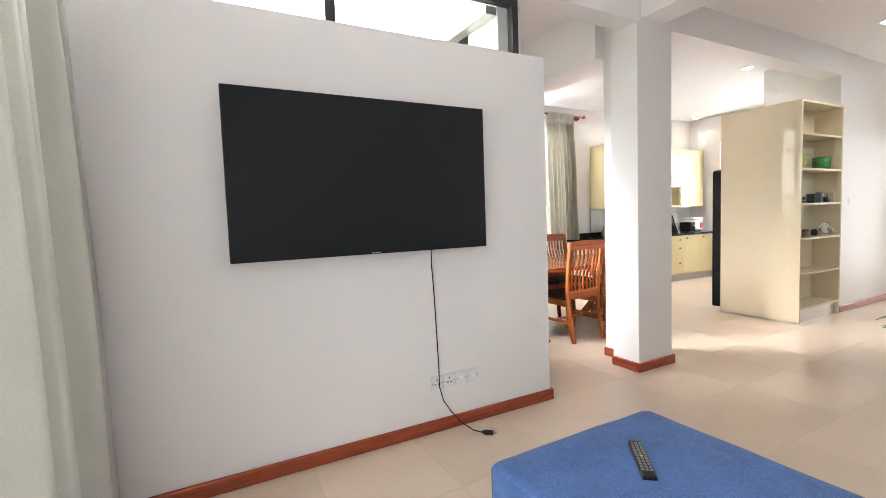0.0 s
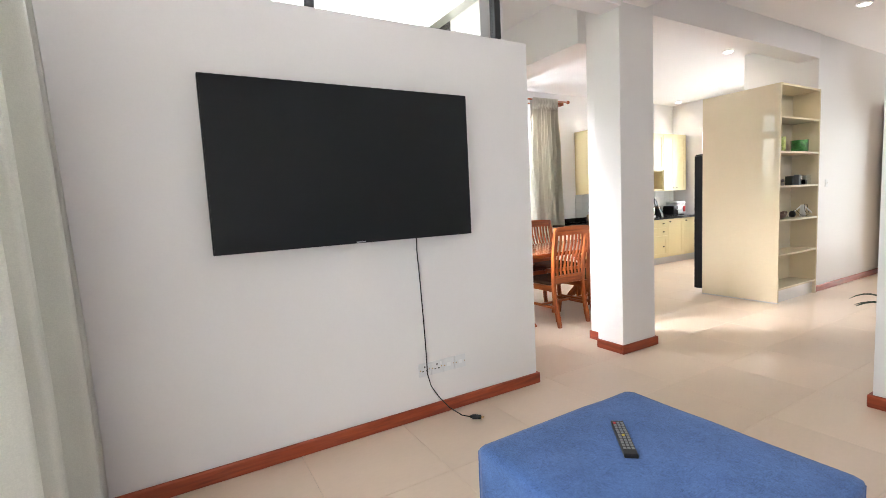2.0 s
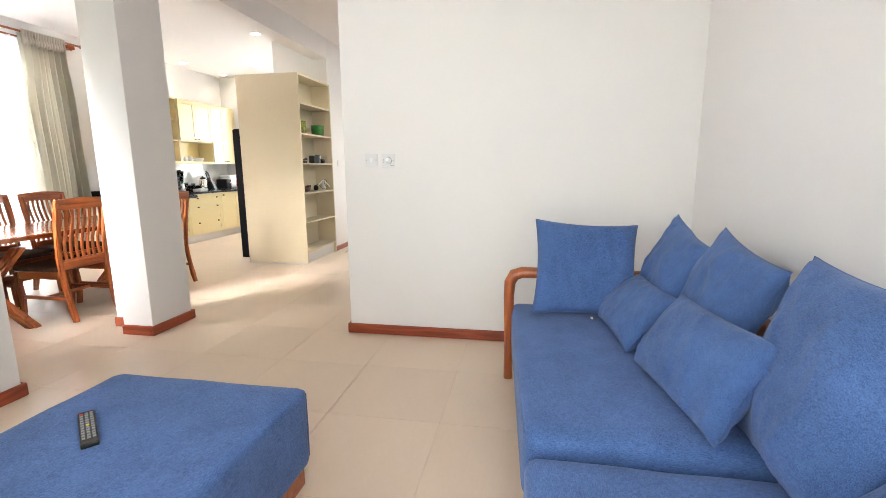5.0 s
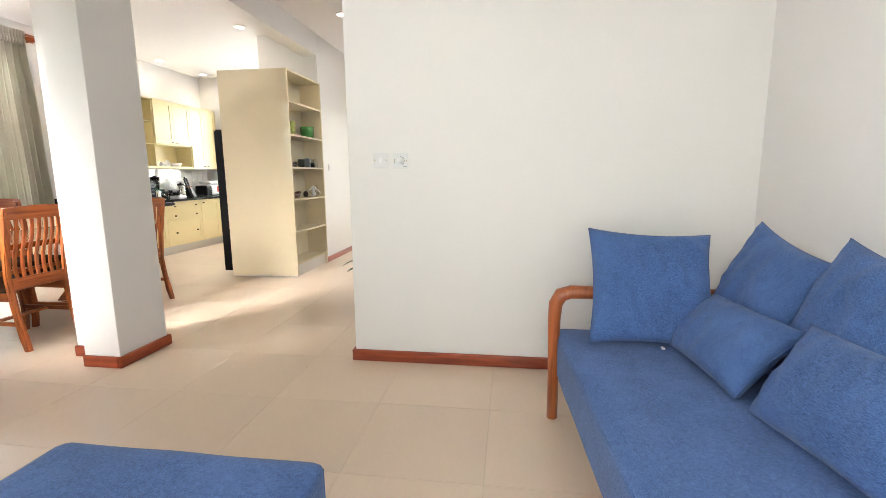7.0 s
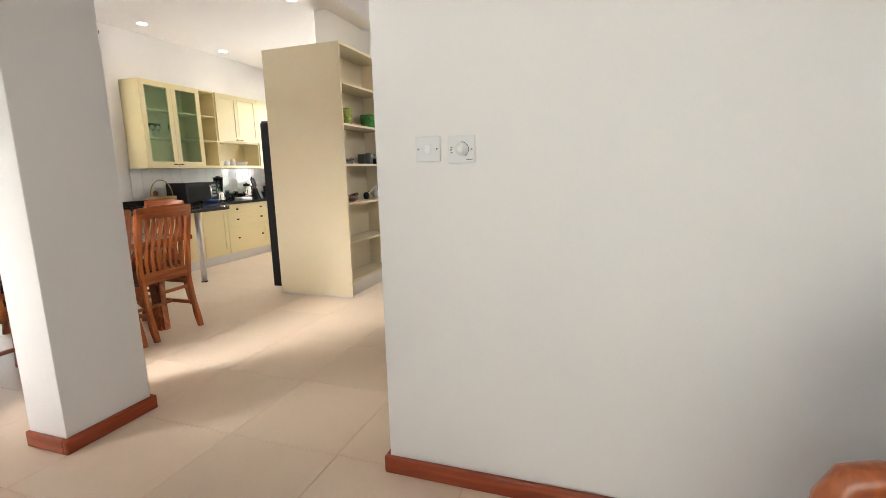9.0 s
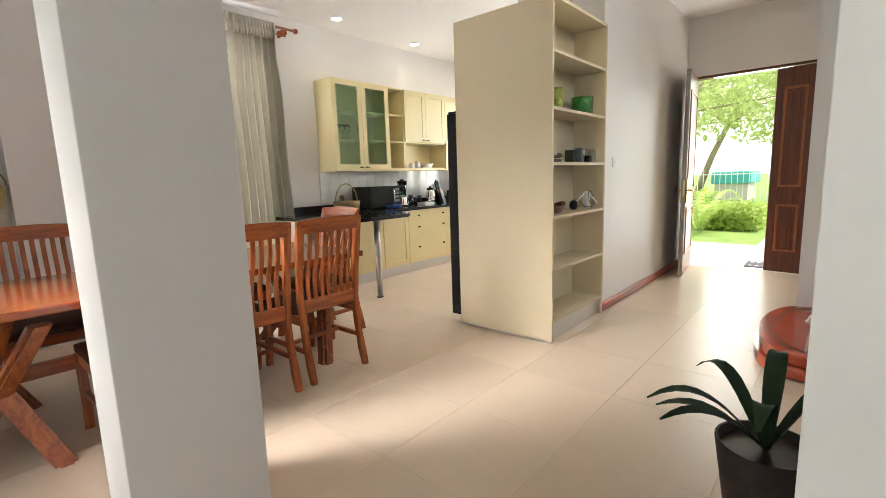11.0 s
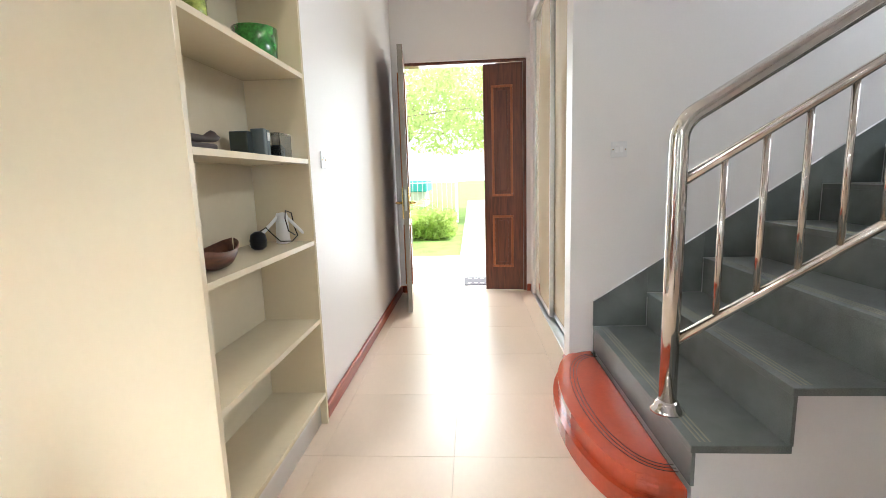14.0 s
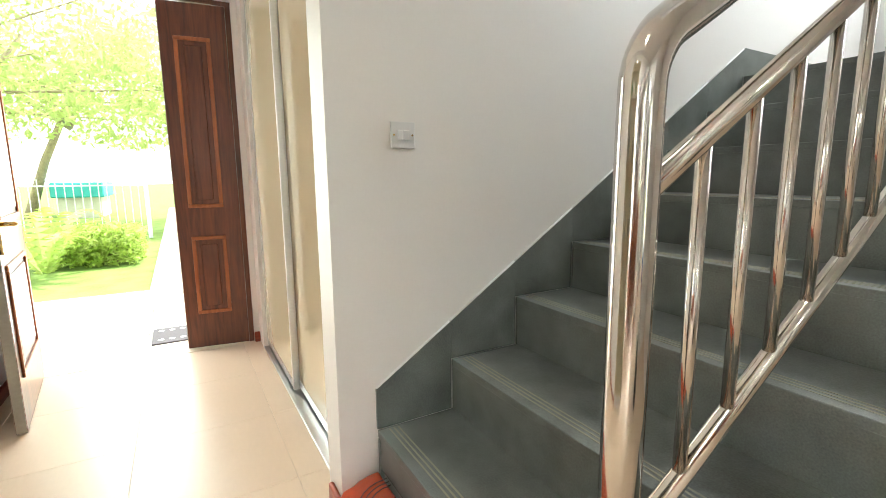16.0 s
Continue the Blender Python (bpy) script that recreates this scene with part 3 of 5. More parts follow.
def sofa():
    t = thing("sofa", pose(0, 0, 0), "blue upholstered sofa with a rounded orange-brown wooden arm", "sofa")
    for x0, x1, y1, z1 in ((1.83, 3.27, 0.05, 0.458), (0.62, 1.812, 0.05, 0.416)):
        bm = soft_box(x0, -1.02, 0.20, x1, y1, z1, 0.045, cuts=26, puff=0.014)
        for v in bm.verts:
            v.co.y += 0.06 * (v.co.x - 3.2) * (v.co.y + 1.02) / 1.07
        part("seat", bm, M_BLUE, t, smooth=True)
        front = [(x, y1 - 0.006 + 0.06 * (x - 3.2), z1 - 0.03) for x in (x0 + 0.05, (x0 + x1) / 2, x1 - 0.05)]
        part("piping", sweep(front, 0.003, 6), M_BLUE2, t, smooth=True)
    part("base_rail", boxed(0.7, -0.98, 0.09, 3.12, -0.13, 0.215, bevel=0.01), M_SOFAWOOD, t, "orange-brown wooden frame")
    for x in (0.75, 1.9):
        for y in (-0.9, -0.2):
            part("leg", boxed(x - 0.03, y - 0.03, 0, x + 0.03, y + 0.03, 0.10, bevel=0.005), M_SOFAWOODZ, t)
    part("care_tag", boxed(2.94, -0.385, 0.472, 2.965, -0.373, 0.477), M_WHITE, t, "small white cloth tag")
    arm = [(3.17, 0.062, 0.0), (3.17, 0.062, 0.25), (3.17, 0.065, 0.52), (3.17, 0.06, 0.60), (3.17, 0.035, 0.645), (3.17, -0.01, 0.66), (3.17, -0.2, 0.66), (3.17, -0.85, 0.66)]
    bm = sweep(arm, [0.027, 0.027, 0.031, 0.034, 0.036, 0.034, 0.031, 0.031], 12)
    part("arm", bm, M_SOFAWOODZ, t, "rounded orange-brown wooden arm", smooth=True)
    part("back_post", boxed(3.14, -0.98, 0, 3.20, -0.92, 0.70, bevel=0.01), M_SOFAWOODZ, t)
    part("back_rail", boxed(0.7, -1.06, 0.5, 3.2, -1.0, 0.62, bevel=0.012), M_SOFAWOOD, t)
    return t


sofa()


def lay(centre, right, up):
    """A pose from a cushion's centre, the way its width runs and the way its height runs."""
    x, z = Vector(right).normalized(), Vector(up)
    z = (z - x * z.dot(x)).normalized()
    y = z.cross(x)
    m = Matrix((x, y, z)).transposed().to_4x4()
    m.translation = centre
    return m


cushion(lay((3.075, -0.35, 0.715), (0.08, -1, -0.06), (0.42, 0.02, 1)), 0.56, 0.53, 0.17, 1)
cushion(lay((2.94, -0.735, 0.71), (-1, 0.0, -0.2), (0.0, -0.34, 1)), 0.53, 0.54, 0.18, 2)
cushion(lay((2.79, -0.545, 0.588), (-1, -0.07, 0.03), (0.0, -1.0, 1)), 0.60, 0.32, 0.16, 3)
cushion(lay((2.46, -0.785, 0.705), (-1, 0.0, -0.15), (0.02, -0.36, 1)), 0.54, 0.55, 0.19, 4)
cushion(lay((2.145, -0.61, 0.615), (-1, -0.13, 0.03), (0.12, -0.6, 1)), 0.64, 0.345, 0.17, 5)
cushion(lay((1.74, -0.785, 0.715), (-1, 0.03, 0.0), (0.03, -0.3, 1)), 0.62, 0.585, 0.22, 6)
cushion(lay((1.18, -0.62, 0.585), (-1, 0.1, 0.05), (0.1, -0.9, 1)), 0.54, 0.36, 0.18, 7)

# light switch and dimmer
p = plate("light_switch", pose(3.77, 1.09, 1.322, 0, 0, -90), 0.094, 0.09, "white single light switch on the plain wall")
part("rocker", boxed(-0.011, -0.0125, -0.017, 0.011, -0.0088, 0.017, bevel=0.002), M_WHITE, p)
p = plate("dimmer_switch", pose(3.77, 0.964, 1.316, 0, 0, -90), 0.098, 0.096, "white dimmer switch with a round knob", "dimmer")
ring = [(0.026 * math.cos(a), -0.0092, 0.026 * math.sin(a)) for a in [radians(k) for k in range(-60, 100, 10)]]
part("dial_scale", sweep(ring, 0.001, 6), M_FRAME, p)
knob = part("knob", lathe([(0.0215, 0), (0.0205, 0.006), (0.014, 0.008), (0.013, 0.02), (0.011, 0.022)], 24), M_WHITE, p, smooth=True)
knob.matrix_local = pose(0, -0.009, 0, 90, 0, 0)
part("knob_grip", boxed(-0.011, -0.034, -0.002, 0.011, -0.03, 0.002, bevel=0.001), M_WHITE, p)
for z, w in ((0.008, 0.008), (-0.010, 0.008)):
    part("lettering", boxed(-0.036 - w / 2, -0.0096, z - 0.002, -0.036 + w / 2, -0.009, z + 0.002), M_LETTER, p)
part("maker_mark", boxed(0.018, -0.0096, -0.0365, 0.04, -0.009, -0.0335), M_LETTER, p)

# ---- windows and curtains ----


def window(name, m, w, h, mullions, transoms, label):
    """A dark metal window in its own x-z plane, with its lower left corner at the origin."""
    t = thing(name, m, label, "window")
    t["kind"] = "structure"
    f = 0.05
    for x0, z0, x1, z1 in ((0, 0, w, f), (0, h - f, w, h), (0, f, f, h - f), (w - f, f, w, h - f)):
        part("window_frame", boxed(x0, -0.03, z0, x1, 0.03, z1, bevel=0.004), M_FRAME, t)
    for x in mullions:
        part("mullion", boxed(x - 0.03, -0.025, f, x + 0.03, 0.025, h - f, bevel=0.003), M_FRAME, t)
    for z in transoms:
        part("transom", boxed(f, -0.022, z - 0.02, w - f, 0.022, z + 0.02, bevel=0.003), M_FRAME, t)
    pane = part("pane", boxed(f, -0.003, f, w - f, 0.003, h - f), M_GLASS, t)
    pane.visible_shadow = False
    return t


window("window_clerestory", pose(-0.1, 2.91, 2.37), 2.46, 0.41, [1.16], [], "dark framed clerestory window above the television wall")
window("window_dining", pose(4.15, 6.33, 0.06), 1.7, 2.69, [0.86], [2.1], "tall dark framed window behind white sheers")
window("window_side", pose(2.35, 3.35, 1.0, 0, 0, 90), 1.5, 1.75, [0.75, 1.2], [0.43, 0.475, 0.52, 1.25, 1.29, 1.33], "dark framed side window of the dining room")
window("window_terrace", pose(-0.45, -1.0, 0.03, 0, 0, 90), 3.6, 2.47, [1.2, 2.4], [], "tall dark framed sliding terrace door")
window("window_kitchen", pose(9.5, 4.4, 1.0, 0, 0, 90), 1.22, 1.6, [0.61], [1.15], "dark framed kitchen window to the garden")
# Unseen window, assumed as the source of the cool light on the stairs.
window("window_stair_assumed", pose(6.3, -2.6, 3.0), 1.2, 1.2, [0.6], [], "dark framed stair window, unseen and assumed for the stairwell light")


def curtain(name, m, w, h, folds, depth, seed, material, label, gather=0.0, flare=0.0):
    t = thing(name, m, label, "curtain")
    part("cloth", drape(w, h, folds, depth, seed, gather, flare), material, t, smooth=True)
    return t


def heading(x, w, h, seed):
    """The gathered tape at the top of a curtain."""
    rnd = random.Random(seed)
    t = thing("curtain_heading", pose(x, 6.04, 2.78), "gathered beige heading of the curtain", "curtain")
    n = 16
    for k in range(n):
        px = -w / 2 + w * (k + 0.5) / n
        d = rnd.uniform(0.018, 0.03)
        part("pleat", sweep([(px, 0, 0), (px + rnd.uniform(-0.004, 0.004), -d * 0.6, 0.05), (px, -d * 0.4, 0.1), (px, -d * 0.8, 0.17)], [w / n * 0.5, w / n * 0.72, w / n * 0.5, w / n * 0.62], 7), M_CURTAIN, t, smooth=True)
    return t


heading(4.28, 0.5, 0.17, 1)
heading(5.70, 0.54, 0.17, 2)
curtain("curtain", pose(4.28, 6.06, 0.02), 0.5, 2.9, 6, 0.1, 3, M_CURTAIN, "heavy beige curtain gathered beside the tall window", 1, 0.5)
curtain("curtain", pose(5.70, 6.06, 0.02), 0.56, 2.9, 7, 0.1, 4, M_CURTAIN, "heavy beige curtain gathered beside the tall window", 1, 0.5)
curtain("sheer_curtain", pose(5.0, 6.15, 0.02), 1.9, 2.86, 17, 0.035, 5, M_SHEER, "white translucent sheer curtain across the tall window")
curtain("curtain", pose(-0.2, 1.95, 0.03, 0, 0, 90), 0.34, 2.72, 2, 0.13, 11, M_CURTAIN2, "pale beige curtain drawn back beside the terrace door", 1, 0.6)
curtain("curtain", pose(-0.185, 2.42, 0.03, 0, 0, 84), 0.5, 2.72, 3, 0.13, 8, M_CURTAIN2, "pale beige curtain drawn back beside the terrace door", 1, 0.6)
t = thing("curtain_rod", pose(0, 0, 0), "double wooden curtain rod with round finials", "curtain rod")
part("rod", sweep([(3.9, 6.06, 2.93), (6.22, 6.06, 2.93)], 0.014, 10), M_SOFAWOOD, t, smooth=True)
part("rod", sweep([(3.95, 6.14, 2.88), (6.16, 6.14, 2.88)], 0.011, 10), M_SOFAWOOD, t, smooth=True)
for x in (3.88, 6.24):
    bm = bmesh.new()
    bmesh.ops.create_uvsphere(bm, u_segments=12, v_segments=8, radius=0.03, matrix=Matrix.Translation((x, 6.06, 2.93)))
    part("finial", bm, M_SOFAWOOD, t, smooth=True)
for x in (3.97, 6.12):
    part("bracket", boxed(x - 0.008, 6.05, 2.87, x + 0.008, 6.23, 2.94, bevel=0.003), M_SOFAWOOD, t)
t = thing("curtain_rail", pose(0, 0, 0), "wooden curtain rail above the terrace door", "curtain rod")
part("rod", sweep([(-0.16, -1.05, 2.76), (-0.16, 2.7, 2.76)], 0.014, 10), M_SOFAWOOD, t, smooth=True)
for y in (-1.0, 0.8, 2.6):
    part("bracket", boxed(-0.35, y - 0.008, 2.72, -0.15, y + 0.008, 2.775, bevel=0.003), M_SOFAWOOD, t)

# ---- shelf unit and hall ----
SH = (0.172, 0.56, 0.952, 1.338, 1.722, 2.105)


def shelf_unit():
    t = thing("shelf_unit", pose(6.137, 2.838, 0), "tall cream gloss open shelf unit beside the corridor", "shelf unit")
    part("side_panel", boxed(0, 0, 0.014, 0.024, 0.862, 2.455, bevel=0.0015), M_CREAM, t, "wide glossy cream end panel")
    part("edge_strip", boxed(-0.001, 0.001, 0, 0.023, 0.861, 0.014), M_ALU, t, "thin silver base strip")
    part("inner_side_panel", boxed(0.936, 0, 0.0, 0.958, 0.28, 2.455, bevel=0.0015), M_CREAM, t)
    part("top_board", boxed(0.024, 0, 2.433, 0.936, 0.862, 2.455), M_CREAMIN, t)
    part("back_panel", boxed(0.024, 0.28, 0.14, 0.936, 0.295, 2.433), M_CREAMIN, t)
    for z in SH:
        part("shelf", boxed(0.024, 0.002, z - 0.022, 0.936, 0.28, z, bevel=0.0012), M_CREAMIN, t)
    part("plinth", boxed(0.024, 0.035, 0, 0.936, 0.05, 0.148), M_ALU, t, "pale grey plinth")
    return t


shelf_unit()


def fridge():
    t = thing("refrigerator", pose(6.175, 3.14, 0), "tall black refrigerator built in behind the shelf unit", "refrigerator")
    part("body", boxed(0.0, 0.0, 0.05, 0.86, 0.555, 1.775, bevel=0.006), M_BLACK, t)
    for x0, x1 in ((0.0, 0.428), (0.432, 0.86)):
        d = part("door", boxed(x0, 0.56, 0.06, x1, 0.69, 1.775, bevel=0.008), M_BLACK, t, "glossy black door")
        hx = 0.39 if x0 == 0 else 0.47
        part("handle", sweep([(hx, 0.69, 0.7), (hx, 0.73, 0.72), (hx, 0.73, 1.38), (hx, 0.69, 1.4)], 0.011, 8), M_BLACK, d, smooth=True)
    for x in (0.05, 0.81):
        part("foot", lathe([(0.02, 0), (0.02, 0.05)], 10, (x, 0.5, 0)), M_BLACK, t)
        part("foot", lathe([(0.02, 0), (0.02, 0.05)], 10, (x, 0.1, 0)), M_BLACK, t)
    part("hinge_cover", boxed(0.0, 0.52, 1.775, 0.07, 0.67, 1.79, bevel=0.003), M_BLACK, t)
    return t


fridge()

M_GREENV = mat("green_mosaic_glass", (0.03, 0.17, 0.03), 0.15, vary=0.7, scale=30, grain=90, bump=0.1, coat=0.5)
M_GREENY = mat("green_yellow_mosaic", (0.22, 0.27, 0.05), 0.2, vary=0.8, scale=28, grain=90, bump=0.1, coat=0.4)
M_DARKWOOD = wood("dark_carved_wood", (0.010, 0.006, 0.005), (0.030, 0.014, 0.010), 0.6, "X", 0.0)
M_BOWL = wood("bowl_wood", (0.055, 0.016, 0.007), (0.14, 0.045, 0.016), 0.5, "X", 0.0)
M_GREYP = mat("grey_plastic", (0.13, 0.16, 0.18), 0.35, vary=0.1)


def open_pot(r0, r1, h, w, n=24):
    """Outside and inside of a pot, bottom closed."""
    return lathe([(r0 * 0.9, 0), (r0, 0.008), (r1, h), (r1 - w, h), (r0 - w, 0.012), (0.002, 0.012)], n)


def shelf_things():
    t = thing("vase", pose(6.46, 2.97, SH[4]), "small yellow-green mosaic glass jar on the shelf", "vase")
    part("jar", open_pot(0.045, 0.045, 0.175, 0.004), M_GREENY, t, smooth=True)
    t = thing("bowl", pose(6.92, 2.975, SH[4]), "dark green mosaic glass pot on the shelf", "bowl")
    part("pot", open_pot(0.085, 0.092, 0.15, 0.005), M_GREENV, t, smooth=True)
    # carved piece
    t = thing("carving", pose(6.385, 2.95, SH[3]), "dark carved wooden ornament lying on the shelf", "ornament")
    part("figure", sweep([(-0.12, 0, 0.04), (-0.05, 0, 0.043), (0.03, 0, 0.045), (0.075, 0, 0.056), (0.1, 0, 0.052), (0.125, 0, 0.056)], [0.018, 0.014, 0.011, 0.02, 0.012, 0.003], 8), M_DARKWOOD, t, smooth=True)
    part("base", boxed(-0.13, -0.03, 0.0, 0.06, 0.03, 0.028, bevel=0.008), M_DARKWOOD, t)
    # grey device, box and clear case
    t = thing("speaker", pose(6.84, 3.03, SH[3]), "small dark green speaker box on the shelf", "speaker")
    part("body", boxed(-0.02, -0.03, 0, 0.03, 0.05, 0.112, bevel=0.004), mat("dark_green_plastic", (0.035, 0.05, 0.045), 0.45), t)
    t = thing("handheld_radio", pose(6.895, 2.98, SH[3]), "grey upright handheld device on the shelf", "device")
    for dx, h in ((-0.014, 0.125), (0.018, 0.122)):
        part("shell", boxed(dx - 0.013, -0.03, 0, dx + 0.013, 0.03, h, bevel=0.004), M_GREYP, t)
    part("display", boxed(-0.004 + 0.009, -0.032, 0.075, 0.027, -0.0295, 0.11), M_WHITE, t)
    t = thing("display_case", pose(7.005, 2.96, SH[3]), "clear acrylic box with a black object inside", "case")
    for x0, y0, z0, x1, y1, z1 in ((-0.065, -0.045, 0, -0.062, 0.045, 0.11), (0.062, -0.045, 0, 0.065, 0.045, 0.11), (-0.062, -0.045, 0, 0.062, -0.042, 0.11), (-0.062, 0.042, 0, 0.062, 0.045, 0.11), (-0.065, -0.045, 0.11, 0.065, 0.045, 0.113)):
        part("acrylic_panel", boxed(x0, y0, z0, x1, y1, z1), M_GLASS, t)
    part("object", lathe([(0.03, 0.002), (0.036, 0.02), (0.036, 0.05), (0.024, 0.062), (0.006, 0.064)], 14), M_BLACK, t, smooth=True)
    # wooden boat bowl
    bm = bmesh.new()
    rows = []
    for i in range(17):
        u = -1 + 2 * i / 16
        w = 0.062 * (1 - u * u) ** 0.6 + 0.003
        lift = 0.03 * u * u
        rows.append([bm.verts.new((0.14 * u, w * c, z)) for c, z in ((-0.55, 0.004 + lift), (-0.85, 0.03 + lift), (-1, 0.06 + lift), (-0.9, 0.06 + lift), (-0.5, 0.014 + lift), (0.5, 0.014 + lift), (0.9, 0.06 + lift), (1, 0.06 + lift), (0.85, 0.03 + lift), (0.55, 0.004 + lift))])
    for a, b in zip(rows, rows[1:]):
        for k in range(10):
            bm.faces.new((a[k], a[(k + 1) % 10], b[(k + 1) % 10], b[k]))
    bm.faces.new(rows[0])
    bm.faces.new(rows[-1][::-1])
    t = thing("wooden_bowl", pose(6.38, 2.945, SH[2]), "boat-shaped brown wooden bowl on the shelf", "bowl")
    part("hull", bm, M_BOWL, t, smooth=True)
    # white reading lamp with folded arms
    t = thing("tripod_lamp", pose(7.0, 2.96, SH[2]), "small white tripod device with splayed legs and cable", "device")
    part("cylinder", lathe([(0.022, 0.0), (0.032, 0.004), (0.027, 0.13), (0.022, 0.142), (0.004, 0.144)], 18), M_WHITE, t, smooth=True)
    for a, b in (((-0.012, 0.012, 0.128), (-0.15, 0.085, 0.009)), ((0.016, -0.016, 0.122), (0.1, -0.085, 0.009))):
        part("arm", sweep([a, b], 0.0075, 8), M_WHITE, t, smooth=True)
    loop = [(-0.17, 0.03, 0.075), (-0.15, 0.01, 0.09), (-0.12, 0.0, 0.06), (-0.08, -0.02, 0.02), (-0.02, -0.05, 0.012), (0.05, -0.05, 0.03), (0.055, -0.035, 0.07), (0.03, -0.035, 0.14), (0.0, -0.02, 0.152), (-0.035, -0.03, 0.12), (-0.03, -0.04, 0.06), (0.03, -0.045, 0.035)]
    part("cable", sweep(loop, 0.0028, 6), M_BLACK, t, smooth=True)
    t = thing("adapter", pose(6.81, 2.99, SH[2]), "round black power adapter on the shelf", "adapter")
    part("body", lathe([(0.018, 0), (0.032, 0.012), (0.036, 0.04), (0.03, 0.066), (0.012, 0.078)], 14), M_BLACK, t, smooth=True)


shelf_things()

p = plate("light_switch", pose(7.374, 2.87, 1.346), 0.07, 0.09, "white single light switch on the corridor wall")
part("rocker", boxed(-0.008, -0.0125, -0.017, 0.008, -0.0088, 0.017, bevel=0.002), M_WHITE, p)
p = plate("light_switch", pose(7.69, 1.222, 1.362, 0, 0, -90), 0.092, 0.09, "white double light switch on the stair wall")
for x in (-0.012, 0.012):
    part("rocker", boxed(x - 0.0105, -0.0125, -0.017, x + 0.0105, -0.0088, 0.017, bevel=0.002), M_WHITE, p)

# closet with sliding doors
setting("wall_closet_head", boxed(7.85, 1.37, 2.72, 9.8, 1.49, CEIL), M_WALL, "white wall above the sliding closet doors", "wall")
setting("wall_closet_end", boxed(9.62, 1.37, 0, 9.8, 1.46, 2.72), M_WALL, "white wall beside the closet", "wall")
setting("wall_closet_back", boxed(7.85, 0.6, 0, 9.8, 0.7, CEIL), M_WALL, "white closet back wall", "wall")


def closet():
    t = thing("closet", pose(7.85, 1.43, 0), "cream sliding closet doors with aluminium edges along the corridor", "closet")
    for x0, x1, y in ((0.0, 0.95, -0.035), (0.90, 1.765, 0.0)):
        d = part("sliding_door", boxed(x0 + 0.02, y - 0.02, 0.03, x1 - 0.02, y, 2.69), M_CREAM, t, "glossy cream sliding door")
        for a in (x0, x1 - 0.022):
            part("stile", boxed(a, y - 0.026, 0.03, a + 0.022, y + 0.007, 2.69, bevel=0.003), M_ALU, d, "aluminium stile")
        part("bottom_rail", boxed(x0 + 0.022, y - 0.022, 0.03, x1 - 0.022, y + 0.002, 0.075), M_ALU, d)
    part("floor_track", boxed(0, -0.07, 0, 1.77, 0.03, 0.014, bevel=0.002), M_ALU, t, "aluminium floor track")
    part("top_track", boxed(0, -0.07, 2.69, 1.77, 0.03, 2.72), M_ALU, t)
    return t


closet()

# front door


def door_leaf(t, w, handle):
    part("slab", boxed(0, -0.022, 0.012, w, 0.022, 2.362, bevel=0.002), M_DOOR, t)
    part("edge_band", boxed(w, -0.02, 0.012, w + 0.004, 0.02, 2.362), M_DOOREDGE, t, "worn grey painted edge")
    for z0, z1 in ((0.26, 0.82), (1.02, 2.15)):
        a, b = 0.10, w - 0.08
        for s in (-1, 1):
            y0, y1 = sorted((s * 0.022, s * 0.034))
            for q in ((a, z0, b, z0 + 0.026), (a, z1 - 0.026, b, z1), (a, z0 + 0.026, a + 0.026, z1 - 0.026), (b - 0.026, z0 + 0.026, b, z1 - 0.026)):
                part("moulding", boxed(q[0], y0, q[1], q[2], y1, q[3], bevel=0.004), M_DOORTRIM, t, "lighter raised moulding")
            y0, y1 = sorted((s * 0.0215, s * 0.03))
            part("raised_panel", boxed(a + 0.055, y0, z0 + 0.055, b - 0.055, y1, z1 - 0.055, bevel=0.006, seg=1), M_DOOR, t)
    if handle:
        for s in (-1, 1):
            y0, y1 = sorted((s * 0.022, s * 0.034))
            pl = part("handle_plate", boxed(w - 0.055, y0, 0.88, w - 0.012, y1, 1.16, bevel=0.0025), M_BRASS, t, "brass backplate")
            part("lever", sweep([(w - 0.034, s * 0.03, 1.02), (w - 0.034, s * 0.078, 1.02), (w - 0.055, s * 0.086, 1.02), (w - 0.14, s * 0.084, 1.015)], 0.011, 8), M_BRASS, pl, "brass lever handle", smooth=True)
        part("lock_case", boxed(w + 0.0035, -0.009, 0.95, w + 0.0055, 0.009, 1.14), M_ALU, t)


t = thing("door_leaf_wide", pose(9.792, 2.752, 0, 0, 0, 186.5), "dark brown panelled front door leaf standing open", "door")
door_leaf(t, 0.80, True)
t = thing("door_leaf_narrow", pose(9.82, 1.535, 0, 0, 0, 82), "narrow dark brown panelled front door leaf, closed", "door")
door_leaf(t, 0.40, False)
t = thing("door_frame", pose(9.8, 0, 0), "dark wooden frame of the front door", "door frame")
t["kind"] = "structure"
part("jamb", boxed(0.02, 1.5, 0, 0.14, 1.532, 2.37), M_DOOR, t)
part("jamb", boxed(0.02, 2.76, 0, 0.14, 2.79, 2.37), M_DOOR, t)
part("head", boxed(0.02, 1.5, 2.37, 0.14, 2.79, 2.40), M_DOOR, t)
setting("threshold", boxed(9.8, 1.5, -0.02, 10.0, 2.79, 0.002), M_TILE, "cream stone door threshold", "threshold")

# ---- stairs ----
NOSE = [(1.352 - 0.316 * i, 0.305 + 0.207 * i) for i in range(8)]


def skirt_top(y):
    return 0.456 + (1.354 - y) * 0.652


